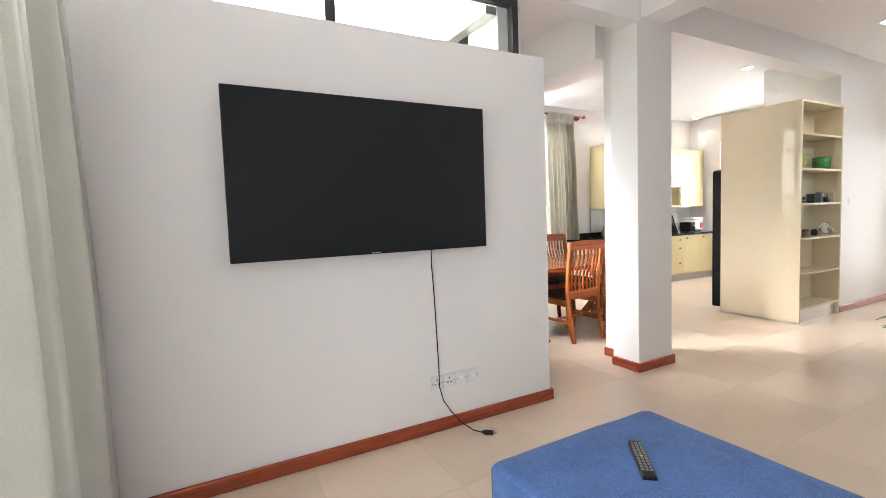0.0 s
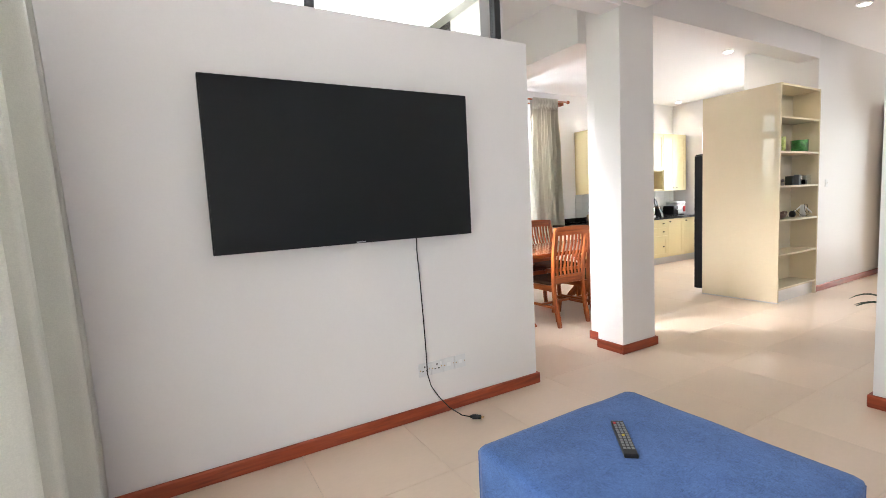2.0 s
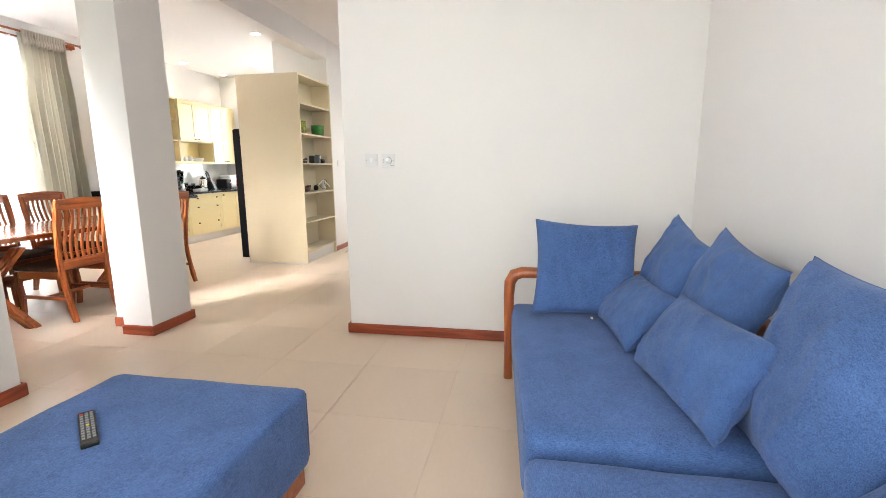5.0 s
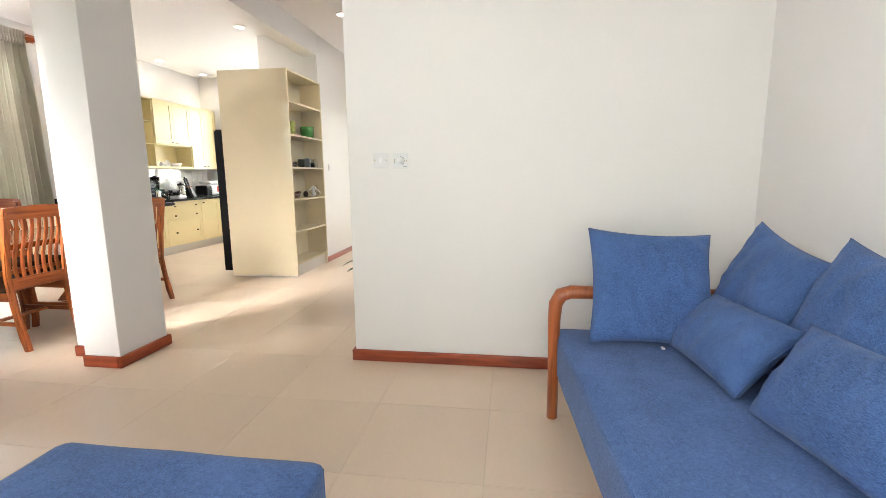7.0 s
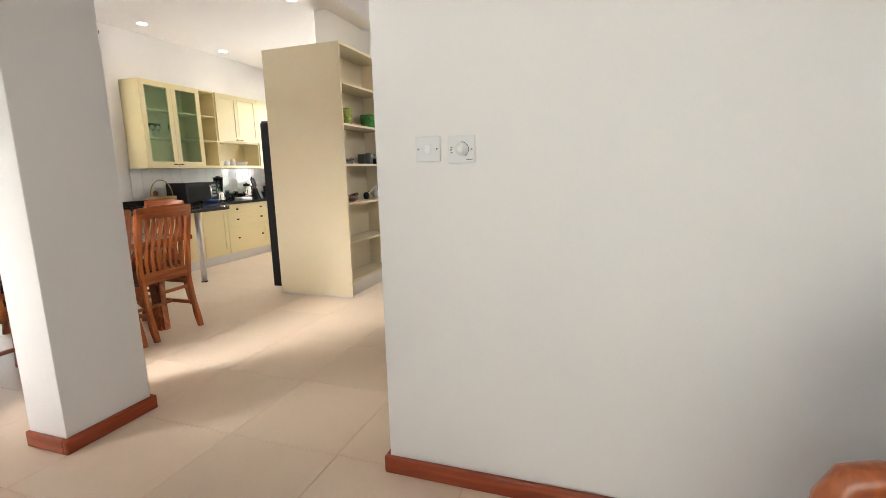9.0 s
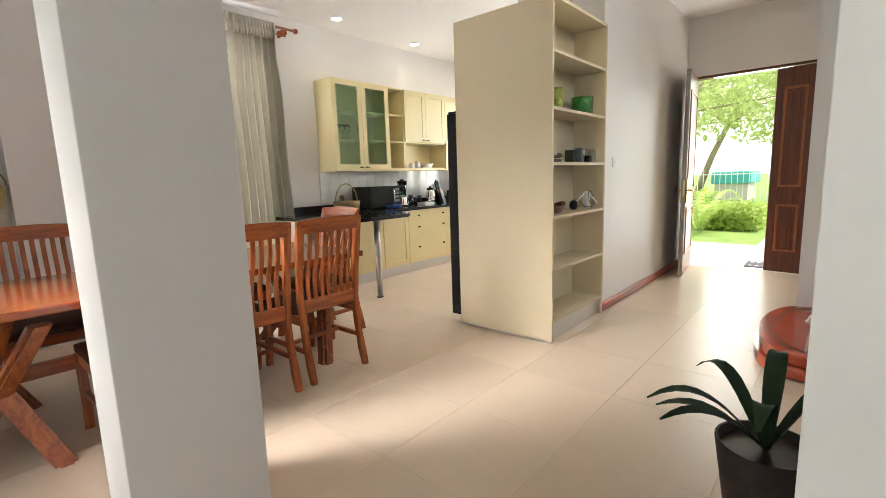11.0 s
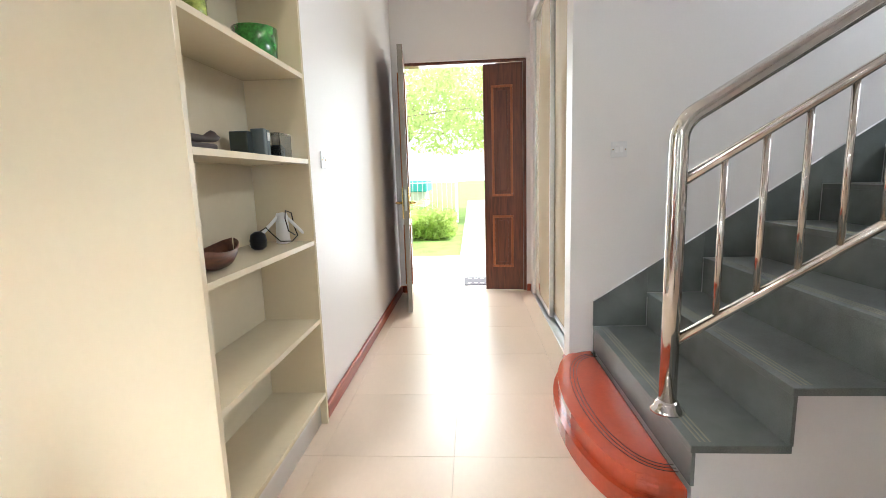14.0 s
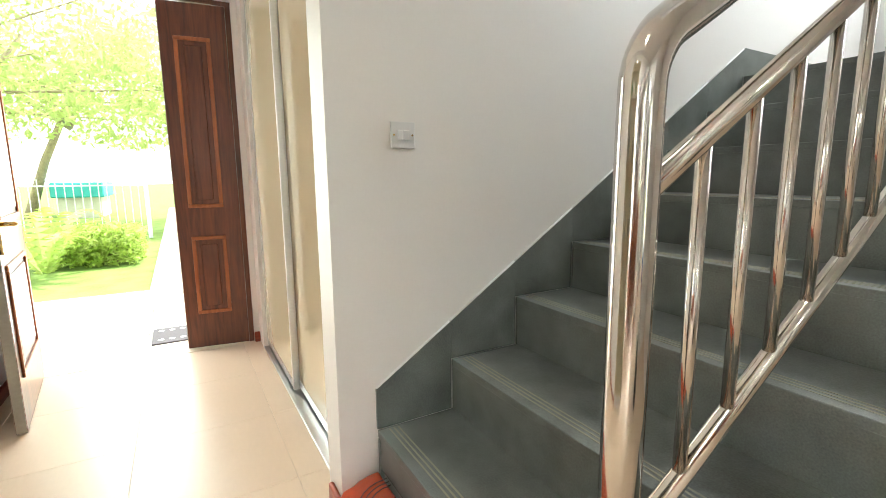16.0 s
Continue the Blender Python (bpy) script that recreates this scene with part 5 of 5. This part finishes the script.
def kitchen_things():
    t = thing("microwave", pose(7.25, 5.98, ZC), "black microwave oven on the granite worktop", "microwave")
    part("body", boxed(-0.27, -0.17, 0.012, 0.27, 0.19, 0.29, bevel=0.006), M_BLACK, t)
    part("door_window", boxed(-0.25, -0.175, 0.04, 0.10, -0.1695, 0.27), M_SCREEN, t, "dark reflective door window")
    part("handle", sweep([(0.12, -0.17, 0.06), (0.12, -0.2, 0.08), (0.12, -0.2, 0.23), (0.12, -0.17, 0.25)], 0.008, 8), M_CHROME, t, smooth=True)
    for z in (0.08, 0.13, 0.18):
        part("button", boxed(0.16, -0.175, z, 0.24, -0.1695, z + 0.03, bevel=0.002), M_GREYP, t)
    part("display", boxed(0.16, -0.175, 0.225, 0.24, -0.1695, 0.26), M_GREYP, t)
    for x in (-0.22, 0.22):
        part("foot", lathe([(0.015, 0), (0.015, 0.012)], 8, (x, -0.12, 0)), M_BLACK, t)
    t = thing("fruit", pose(6.74, 6.08, ZC), "brown gourd behind the basket on the worktop", "ornament")
    part("gourd", lathe([(0.03, 0), (0.07, 0.03), (0.075, 0.07), (0.05, 0.11), (0.025, 0.14), (0.03, 0.17), (0.012, 0.2)], 16), M_BOWL, t, smooth=True)
    t = thing("dish_rack_cover", pose(7.3, 5.72, ZC), "blue plastic tray on the worktop", "tray")
    part("tray", lathe([(0.09, 0), (0.12, 0.045), (0.115, 0.045), (0.086, 0.006), (0.004, 0.006)], 20), mat("blue_plastic", (0.02, 0.08, 0.3), 0.3), t, smooth=True)
    t = thing("blender", pose(7.69, 5.95, ZC), "steel and glass jug blender on the worktop", "blender")
    part("motor_base", lathe([(0.075, 0), (0.078, 0.02), (0.06, 0.11), (0.055, 0.13)], 18), M_CHROME, t, smooth=True)
    part("jug", lathe([(0.05, 0.131), (0.068, 0.33), (0.064, 0.33), (0.046, 0.138), (0.002, 0.138)], 18), M_CABGLASS, t, smooth=True)
    part("lid", lathe([(0.071, 0.33), (0.071, 0.352), (0.03, 0.356), (0.03, 0.372)], 18), M_BLACK, t, smooth=True)
    part("handle", sweep([(-0.055, 0, 0.17), (-0.1, 0, 0.18), (-0.105, 0, 0.28), (-0.066, 0, 0.3)], 0.009, 8), M_BLACK, t, smooth=True)
    for i, (x, h) in enumerate(((7.86, 0.1), (7.95, 0.13), (8.05, 0.09), (8.13, 0.11))):
        t = thing("glass_jar", pose(x, 6.05, ZC), "small glass storage jar on the worktop", "jar", "jars on the worktop")
        part("jar", lathe([(0.032, 0), (0.035, 0.01), (0.035, h), (0.031, h), (0.031, 0.008), (0.002, 0.008)], 14), M_CABGLASS, t, smooth=True)
        part("lid", lathe([(0.036, h), (0.036, h + 0.018), (0.004, h + 0.02)], 14), M_GREYP, t, smooth=True)
    t = thing("scales", pose(8.06, 5.85, ZC), "white kitchen scales on the worktop", "scales")
    part("body", boxed(-0.1, -0.08, 0, 0.1, 0.08, 0.035, bevel=0.008), M_WHITE, t)
    t = thing("kettle", pose(8.27, 5.95, ZC), "steel electric kettle with a black lid", "kettle")
    part("body", lathe([(0.07, 0.015), (0.078, 0.05), (0.065, 0.18), (0.055, 0.205)], 18), M_CHROME, t, smooth=True)
    part("base", lathe([(0.08, 0), (0.08, 0.015)], 18), M_BLACK, t)
    part("lid", lathe([(0.055, 0.205), (0.05, 0.23), (0.015, 0.24), (0.015, 0.255)], 18), M_BLACK, t, smooth=True)
    part("handle", sweep([(0.055, 0, 0.2), (0.11, 0, 0.2), (0.115, 0, 0.1), (0.075, 0, 0.06)], 0.01, 8), M_BLACK, t, smooth=True)
    t = thing("knife_block", pose(8.5, 5.95, ZC), "black knife block with wooden top and knives", "knife block")
    part("block", bar_along([(0, -0.03, 0), (0, 0.03, 0.15)], 0.12, 0.13), M_BLACK, t)
    part("wood_top", bar_along([(0, 0.03, 0.15), (0, 0.044, 0.19)], 0.12, 0.13), M_BOWL, t, "pale wooden top")
    for k, (x, l) in enumerate(((-0.04, 0.13), (-0.012, 0.16), (0.016, 0.14), (0.042, 0.12))):
        part("knife", bar_along([(x, 0.03 + 0.01 * (k % 2), 0.19), (x, 0.07 + 0.01 * (k % 2), 0.19 + l)], 0.018, 0.026), M_BLACK, t)
    t = thing("toaster", pose(8.78, 5.88, ZC), "dark compact toaster on the worktop", "toaster")
    part("shell", boxed(-0.08, -0.12, 0.01, 0.08, 0.12, 0.19, bevel=0.025, seg=4), M_BLACK, t)
    part("lever", boxed(-0.02, -0.14, 0.11, 0.02, -0.12, 0.125, bevel=0.003), M_CHROME, t)
    part("foot_plate", boxed(-0.07, -0.11, 0, 0.07, 0.11, 0.01), M_BLACK, t)
    t = thing("rice_cooker", pose(9.06, 5.95, ZC), "white rice cooker with a red button panel", "rice cooker")
    part("body", boxed(-0.15, -0.13, 0.01, 0.15, 0.13, 0.21, bevel=0.045, seg=5), M_WHITE, t, smooth=True)
    part("lid", boxed(-0.145, -0.125, 0.212, 0.145, 0.125, 0.27, bevel=0.028, seg=4), M_WHITE, t, smooth=True)
    part("panel", boxed(0.03, -0.134, 0.06, 0.11, -0.129, 0.17, bevel=0.002), mat("red_panel", (0.5, 0.03, 0.03), 0.3), t, "red control panel")
    part("foot_ring", boxed(-0.11, -0.1, 0, 0.11, 0.1, 0.01), M_BLACK, t)
    # crockery in the niche and glasses behind the glass doors
    zc = 1.408
    t = thing("plate_stack", pose(7.83, 6.05, zc), "stack of white plates in the kitchen niche", "plates")
    for k in range(6):
        part("plate", lathe([(0.04, 0.011 * k), (0.075, 0.011 * k + 0.008), (0.073, 0.011 * k + 0.0095), (0.002, 0.011 * k + 0.003)], 18), M_WHITE, t, smooth=True)
    for x, r, h in ((7.97, 0.042, 0.075), (8.09, 0.05, 0.10)):
        t = thing("jug", pose(x, 6.02, zc), "small white china jug in the kitchen niche", "jug")
        part("body", lathe([(r * 0.7, 0), (r, h * 0.3), (r * 0.6, h * 0.8), (r * 0.75, h), (r * 0.65, h), (r * 0.5, h * 0.8), (0.003, 0.01)], 16), M_WHITE, t, smooth=True)
        part("handle", sweep([(r * 0.6, 0, h * 0.8), (r * 1.4, 0, h * 0.7), (r * 1.3, 0, h * 0.35), (r * 0.9, 0, h * 0.25)], 0.005, 6), M_WHITE, t, smooth=True)
    t = thing("serving_dish", pose(8.25, 6.0, zc), "white oval serving dish in the kitchen niche", "dish")
    part("dish", lathe([(0.08, 0), (0.11, 0.06), (0.104, 0.06), (0.075, 0.008), (0.003, 0.008)], 20), M_WHITE, t, smooth=True)
    t = thing("cup", pose(7.52, 6.03, zc), "small white cup on the open kitchen shelf", "cup")
    part("body", lathe([(0.025, 0), (0.036, 0.07), (0.032, 0.07), (0.02, 0.006), (0.002, 0.006)], 14), M_WHITE, t, smooth=True)
    for x in (6.72, 6.80, 6.88, 7.08, 7.16):
        t = thing("wine_glass", pose(x, 6.06, 1.77), "clear wine glass behind the cabinet glass", "glass", "glasses in the cabinet")
        part("glass", lathe([(0.032, 0), (0.005, 0.008), (0.004, 0.08), (0.034, 0.12), (0.032, 0.18), (0.030, 0.18), (0.031, 0.122), (0.002, 0.085)], 14), M_GLASS, t, smooth=True)


kitchen_things()

# ceiling downlights
for x, y in LAMPS:
    t = thing("downlight", pose(x, y, CEIL), "small round white recessed ceiling downlight, lit", "ceiling light", "ceiling downlights")
    part("rim", lathe([(0.05, -0.001), (0.056, -0.012), (0.066, -0.008), (0.07, 0.0)][::-1], 24), M_WHITE, t, smooth=True)
    part("diffuser", lathe([(0.049, -0.0135), (0.049, -0.0121)], 24), M_LAMP, t, "glowing diffuser")

# potted plant behind the living room wall
M_LEAF = mat("plant_leaf", (0.025, 0.065, 0.025), 0.6, vary=0.25, scale=20)
t = thing("potted_plant", pose(5.02, 1.42, 0), "potted plant with long curling green leaves", "plant")
part("pot", open_pot(0.12, 0.16, 0.28, 0.012), M_DARKWOOD, t, smooth=True)
part("soil", lathe([(0.14, 0.24), (0.14, 0.25)], 20), M_DARKMETAL, t)


def strap_leaf(pts, w):
    bm = bmesh.new()
    rows = []
    n = len(pts)
    for i, p in enumerate(pts):
        d = Vector(pts[min(i + 1, n - 1)]) - Vector(pts[max(i - 1, 0)])
        side = d.cross(Vector((0, 0, 1)))
        side = side.normalized() if side.length > 1e-5 else Vector((1, 0, 0))
        k = w * math.sin(math.pi * min(0.97, (i + 0.8) / n)) ** 0.7
        rows.append([bm.verts.new(Vector(p) + side * k * s + Vector((0, 0, 0.25 * k * abs(s)))) for s in (-1, 0, 1)])
    for a, b in zip(rows, rows[1:]):
        for k in range(2):
            bm.faces.new((a[k], a[k + 1], b[k + 1], b[k]))
    bmesh.ops.solidify(bm, geom=bm.faces[:], thickness=0.0015)
    return bm


for ang, l, h in ((118, 0.40, 0.21), (108, 0.36, 0.14), (130, 0.38, 0.16), (60, 0.3, 0.25), (0, 0.3, 0.3), (-60, 0.34, 0.28), (-120, 0.32, 0.3), (180, 0.3, 0.26)):
    c, s_ = math.cos(radians(ang)), math.sin(radians(ang))
    pts = [(c * l * u, s_ * l * u, 0.25 + h * math.sin(u * 2.2)) for u in [k / 9 for k in range(10)]]
    part("leaf", strap_leaf(pts, 0.034), M_LEAF, t, smooth=True)

# ---- outside ----
M_GRASS = mat("lawn", (0.17, 0.25, 0.07), 0.9, vary=0.35, scale=3.0, grain=140, bump=0.6, spec=0.1)
M_PAVE = mat("pale_paving", (0.50, 0.47, 0.42), 0.8, vary=0.12, scale=3, grain=60, bump=0.2, per_piece=0.08)
M_FOL = mat("sunlit_foliage", (0.33, 0.40, 0.17), 0.6, vary=0.4, scale=2.0, grain=12, bump=0.0, spec=0.2)
M_FOL2 = mat("hedge_foliage", (0.25, 0.37, 0.05), 0.6, vary=0.4, scale=5.0, grain=30, bump=0.0, spec=0.2)
M_BARK = mat("bark", (0.30, 0.24, 0.17), 0.9, vary=0.3, scale=8, grain=40, bump=0.6)
for m in (M_FOL, M_FOL2):
    b = m.node_tree.nodes["Principled BSDF"]
    tr, add = m.node_tree.nodes.new("ShaderNodeBsdfTranslucent"), m.node_tree.nodes.new("ShaderNodeMixShader")
    tr.inputs["Color"].default_value = (0.62, 0.70, 0.30, 1)
    add.inputs[0].default_value = 0.5
    m.node_tree.links.new(b.outputs[0], add.inputs[1])
    m.node_tree.links.new(tr.outputs[0], add.inputs[2])
    m.node_tree.links.new(add.outputs[0], m.node_tree.nodes["Material Output"].inputs["Surface"])

bm = bmesh.new()
bmesh.ops.create_grid(bm, x_segments=2, y_segments=2, size=400, matrix=Matrix.Translation((10, 0, -0.06)))
setting("ground", bm, M_GRASS, "bright green lawn round the house", "ground")
pv = setting("pavement", boxed(10.0, -2.5, -0.3, 12.3, 5.0, -0.045), M_GROUT, "pale paved terrace before the front door", "pavement")
slab = None
for i in range(6):
    for j in range(12):
        if slab is None:
            o = part("paving_slab", boxed(0, 0, -0.055, 0.372, 0.61, -0.02, bevel=0.004, seg=1), M_PAVE, pv)
            slab = o.data
        else:
            o = new("paving_slab", slab)
            o.parent = pv
        o.location = (10.01 + 0.378 * i, -2.4 + 0.616 * j + (0.3 if i % 2 else 0), random.Random(i * 31 + j).uniform(-0.003, 0.0))
setting("terrace_west", boxed(-6.0, -4.0, -0.3, -0.6, 6.0, -0.04), M_PAVE, "pale paved terrace outside the living room", "pavement")
setting("terrace_north", boxed(-6.0, 6.46, -0.3, 9.8, 9.5, -0.04), M_PAVE, "pale paved terrace outside the dining room", "pavement")
setting("court", boxed(-0.55, 2.98, -0.3, 2.24, 6.46, -0.04), M_PAVE, "pale paved court beside the dining room", "pavement")
setting("garden_path", boxed(12.3, 0.55, -0.3, 30.0, 2.28, -0.03), M_PAVE, "pale concrete garden path", "path")

t = thing("doormat", pose(10.36, 1.82, -0.02, 0, 0, 90), "grey rubber doormat with a pale patterned border", "doormat")
M_MAT = mat("grey_rubber", (0.07, 0.065, 0.075), 0.8, vary=0.2, bump=0.4)
M_MATP = mat("mat_pattern", (0.5, 0.48, 0.45), 0.8, vary=0.1)
part("mat", boxed(-0.36, -0.2, 0, 0.36, 0.2, 0.012, bevel=0.003), M_MAT, t)
for k in range(9):
    part("motif", lathe([(0.022, 0.0115), (0.022, 0.0145)], 8, (-0.3 + 0.075 * k, 0.12, 0)), M_MATP, t)
    part("motif", lathe([(0.022, 0.0115), (0.022, 0.0145)], 8, (-0.3 + 0.075 * k, -0.12, 0)), M_MATP, t)


def leaf_cloud(centres, radii, count, size, seed, flat=0.7):
    """A mesh of small folded leaves, thick towards the skin of several clumps."""
    rng = np.random.default_rng(seed)
    c, r = np.array(centres, float), np.array(radii, float)
    w = r ** 2 / (r ** 2).sum()
    pick = rng.choice(len(c), count, p=w)
    d = rng.normal(size=(count, 3))
    d /= np.linalg.norm(d, axis=1)[:, None]
    rad = r[pick] * rng.uniform(0.35, 1.05, count) ** 0.5
    p = c[pick] + d * rad[:, None] * np.array([1, 1, flat])
    a = rng.normal(size=(count, 3))
    a /= np.linalg.norm(a, axis=1)[:, None]
    b = np.cross(a, rng.normal(size=(count, 3)))
    b /= np.linalg.norm(b, axis=1)[:, None]
    n = np.cross(a, b)
    s = size * rng.uniform(0.6, 1.4, count)[:, None]
    v = np.stack([p - a * s, p + b * s * 0.42 + n * s * 0.15, p + a * s, p - b * s * 0.42 + n * s * 0.15], 1).reshape(-1, 3)
    k = np.arange(count)[:, None] * 4
    f = np.concatenate([k + [0, 1, 2], k + [0, 2, 3]], 0)
    me = bpy.data.meshes.new("leaves")
    me.from_pydata(v.tolist(), [], f.tolist())
    return me


def tree(x, y, h, spread, seed, lean=(0, 0)):
    rnd = random.Random(seed)
    t = thing("tree", pose(x, y, -0.06), "leafy green garden tree with light feathery crown", "tree", "garden trees")
    top = h * 0.5
    part("trunk", sweep([(0, 0, 0), (lean[0] * 0.3, lean[1] * 0.3, top * 0.5), (lean[0] * 0.7, lean[1] * 0.7, top), (lean[0], lean[1], h * 0.75)], [h * 0.022, h * 0.017, h * 0.013, h * 0.006], 10), M_BARK, t, smooth=True)
    cs, rs = [], []
    for k in range(11):
        a = 2 * math.pi * k / 11 + rnd.uniform(-0.3, 0.3)
        e = (spread * rnd.uniform(0.45, 1.0) * math.cos(a) + lean[0], spread * rnd.uniform(0.45, 1.0) * math.sin(a) + lean[1], h * rnd.uniform(0.42, 0.95))
        mid = (e[0] * 0.45, e[1] * 0.45, (top + e[2]) / 2)
        part("limb", sweep([(lean[0] * 0.7, lean[1] * 0.7, top * rnd.uniform(0.75, 1.0)), mid, e], [h * 0.009, h * 0.006, h * 0.002], 7), M_BARK, t, smooth=True)
        cs.append(e)
        rs.append(spread * rnd.uniform(0.28, 0.5))
        cs.append((e[0] * 0.6, e[1] * 0.6, e[2] - h * 0.04))
        rs.append(spread * rnd.uniform(0.2, 0.36))
    me = leaf_cloud(cs, rs, 9000, 0.085, seed, 0.5)
    me.materials.append(M_FOL)
    o = new("crown", me)
    o.parent = t
    return t


tree(20.2, 7.9, 5.8, 3.2, 11, (-0.6, -3.4))
tree(21.5, -0.6, 5.8, 3.2, 12, (-0.5, 1.6))
tree(26.0, 6.2, 7.5, 4.2, 13, (0, -2.0))
tree(24.0, 9.0, 7.0, 3.4, 14)

# clipped hedge by the path
cs = [(x, y, z) for x in (-0.38, -0.13, 0.12, 0.37) for y in (-0.6, -0.36, -0.12, 0.12, 0.36) for z in (0.2, 0.42)]
t = thing("hedge", pose(14.9, 3.2, -0.06), "low clipped bright green hedge beside the path", "hedge")
me = leaf_cloud(cs, [0.2] * len(cs), 7600, 0.042, 21, 0.95)
me.materials.append(M_FOL2)
o = new("foliage", me)
o.parent = t
for x, y in ((-0.2, -0.4), (0.1, 0.0), (-0.1, 0.5), (0.2, 0.4)):
    part("stem", sweep([(x, y, 0), (x + 0.05, y - 0.04, 0.3), (x - 0.03, y + 0.08, 0.6)], [0.016, 0.011, 0.006], 6), M_BARK, t)

# fern
t = thing("fern", pose(13.9, 3.5, -0.06), "bright green fern with arching fronds", "fern")
for k in range(16):
    a = 2 * math.pi * k / 16 + 0.15 * math.sin(k * 5)
    l, h = 0.75 + 0.2 * math.sin(k * 3), 0.75 + 0.22 * math.cos(k * 2.3)
    bm = bmesh.new()
    spine = []
    for i in range(18):
        u = (i + 1) / 18
        c = Vector((math.cos(a) * l * u, math.sin(a) * l * u, h * math.sin(u * 2.3) * 0.95))
        side = Vector((-math.sin(a), math.cos(a), 0))
        w = 0.13 * math.sin(math.pi * (0.1 + 0.88 * u))
        fwd = Vector((math.cos(a), math.sin(a), 0)) * 0.03
        spine.append(bm.verts.new(c))
        if i:
            for s in (-1, 1):
                bm.faces.new((spine[-2], spine[-1], bm.verts.new(c + side * s * w + fwd - Vector((0, 0, 0.02)))))
    part("frond", bm, M_FOL2, t)

# metal fence and gate posts along the road
t = thing("fence", pose(18.2, 0, -0.06), "thin pale metal garden fence with upright bars", "fence")
M_FENCE = mat("pale_grey_metal", (0.6, 0.63, 0.63), 0.5, 0.3, vary=0.1)
for z in (0.15, 1.15):
    part("rail", boxed(-0.015, 2.5, z, 0.015, 12.0, z + 0.03), M_FENCE, t)
    part("rail", boxed(-0.015, -8.0, z, 0.015, 0.5, z + 0.03), M_FENCE, t)
bars = [2.5 + 0.14 * k for k in range(68)] + [-8.0 + 0.14 * k for k in range(61)]
bar_mesh = None
for y in bars:
    if bar_mesh is None:
        o = part("bar", boxed(-0.008, -0.008, 0, 0.008, 0.008, 1.3), M_FENCE, t)
        bar_mesh = o.data
    else:
        o = new("bar", bar_mesh)
        o.parent = t
    o.location = (0, y, 0)
for y in (0.5, 2.5):
    part("post", boxed(-0.04, y - 0.04, 0, 0.04, y + 0.04, 1.5, bevel=0.006), M_FENCE, t)

t = thing("shed", pose(27, 4.8, -0.06), "far low shed with a teal metal roof", "shed")
part("wall", boxed(-1.2, -0.6, 0, 1.2, 0.6, 0.7), M_PAVE, t)
part("roof", boxed(-1.4, -0.72, 0.7, 1.4, 0.72, 1.2, bevel=0.05), mat("teal_roof_sheet", (0.05, 0.36, 0.40), 0.5, vary=0.1), t, "teal metal roof")

# pale bright haze of the far sky
bm = bmesh.new()
n = 48
lo = [bm.verts.new((10 + 150 * math.cos(2 * math.pi * k / n), 150 * math.sin(2 * math.pi * k / n), -3)) for k in range(n)]
hi = [bm.verts.new((10 + 150 * math.cos(2 * math.pi * k / n), 150 * math.sin(2 * math.pi * k / n), 120)) for k in range(n)]
for k in range(n):
    bm.faces.new((lo[k], lo[(k + 1) % n], hi[(k + 1) % n], hi[k]))
setting("backdrop", bm, glow("sky_haze", (0.97, 0.99, 1.0), 1.0), "bright white hazy sky in the distance", "sky")

# ---- floor tiles ----
fl = new("floor")
tagged(fl, "glossy cream floor tiles with thin joints", "floor", kind="structure")
tile = None
X0, Y0 = 3.2 - 0.6 * 7, 0.98 - 0.6 * 5
spots = []
for i in range(19):
    for j in range(15):
        x, y = X0 + 0.6 * i, Y0 + 0.6 * j
        spots.append((x, y))
for x, y in spots:
    x0, x1, y0, y1 = max(x, -0.35), min(x + 0.6, 9.8), max(y, -2.5), min(y + 0.6, 6.23)
    if x1 - x0 < 0.03 or y1 - y0 < 0.03:
        continue
    if (y1 <= -1.1 and x0 < 3.97) or (3.97 <= x0 and x1 <= 6.42 and y1 <= -0.6) or (x0 >= 6.42 and y1 <= 1.3 and x1 <= 7.7) or (x0 >= 7.69 and y1 <= 0.7) or (x1 <= 2.25 and y0 >= 2.97) or (x0 >= 9.4 and y0 >= 3.7):
        continue
    full = x1 - x0 > 0.599 and y1 - y0 > 0.599
    if full and tile is not None:
        o = new("tile", tile)
        o.parent = fl
        o.location = (x, y, 0)
    else:
        o = part("tile", boxed(0.0007, 0.0007, -0.006, x1 - x0 - 0.0007, y1 - y0 - 0.0007, 0, bevel=0.0008, seg=1), M_TILE, fl)
        o.location = (x0, y0, 0)
        if full:
            tile = o.data
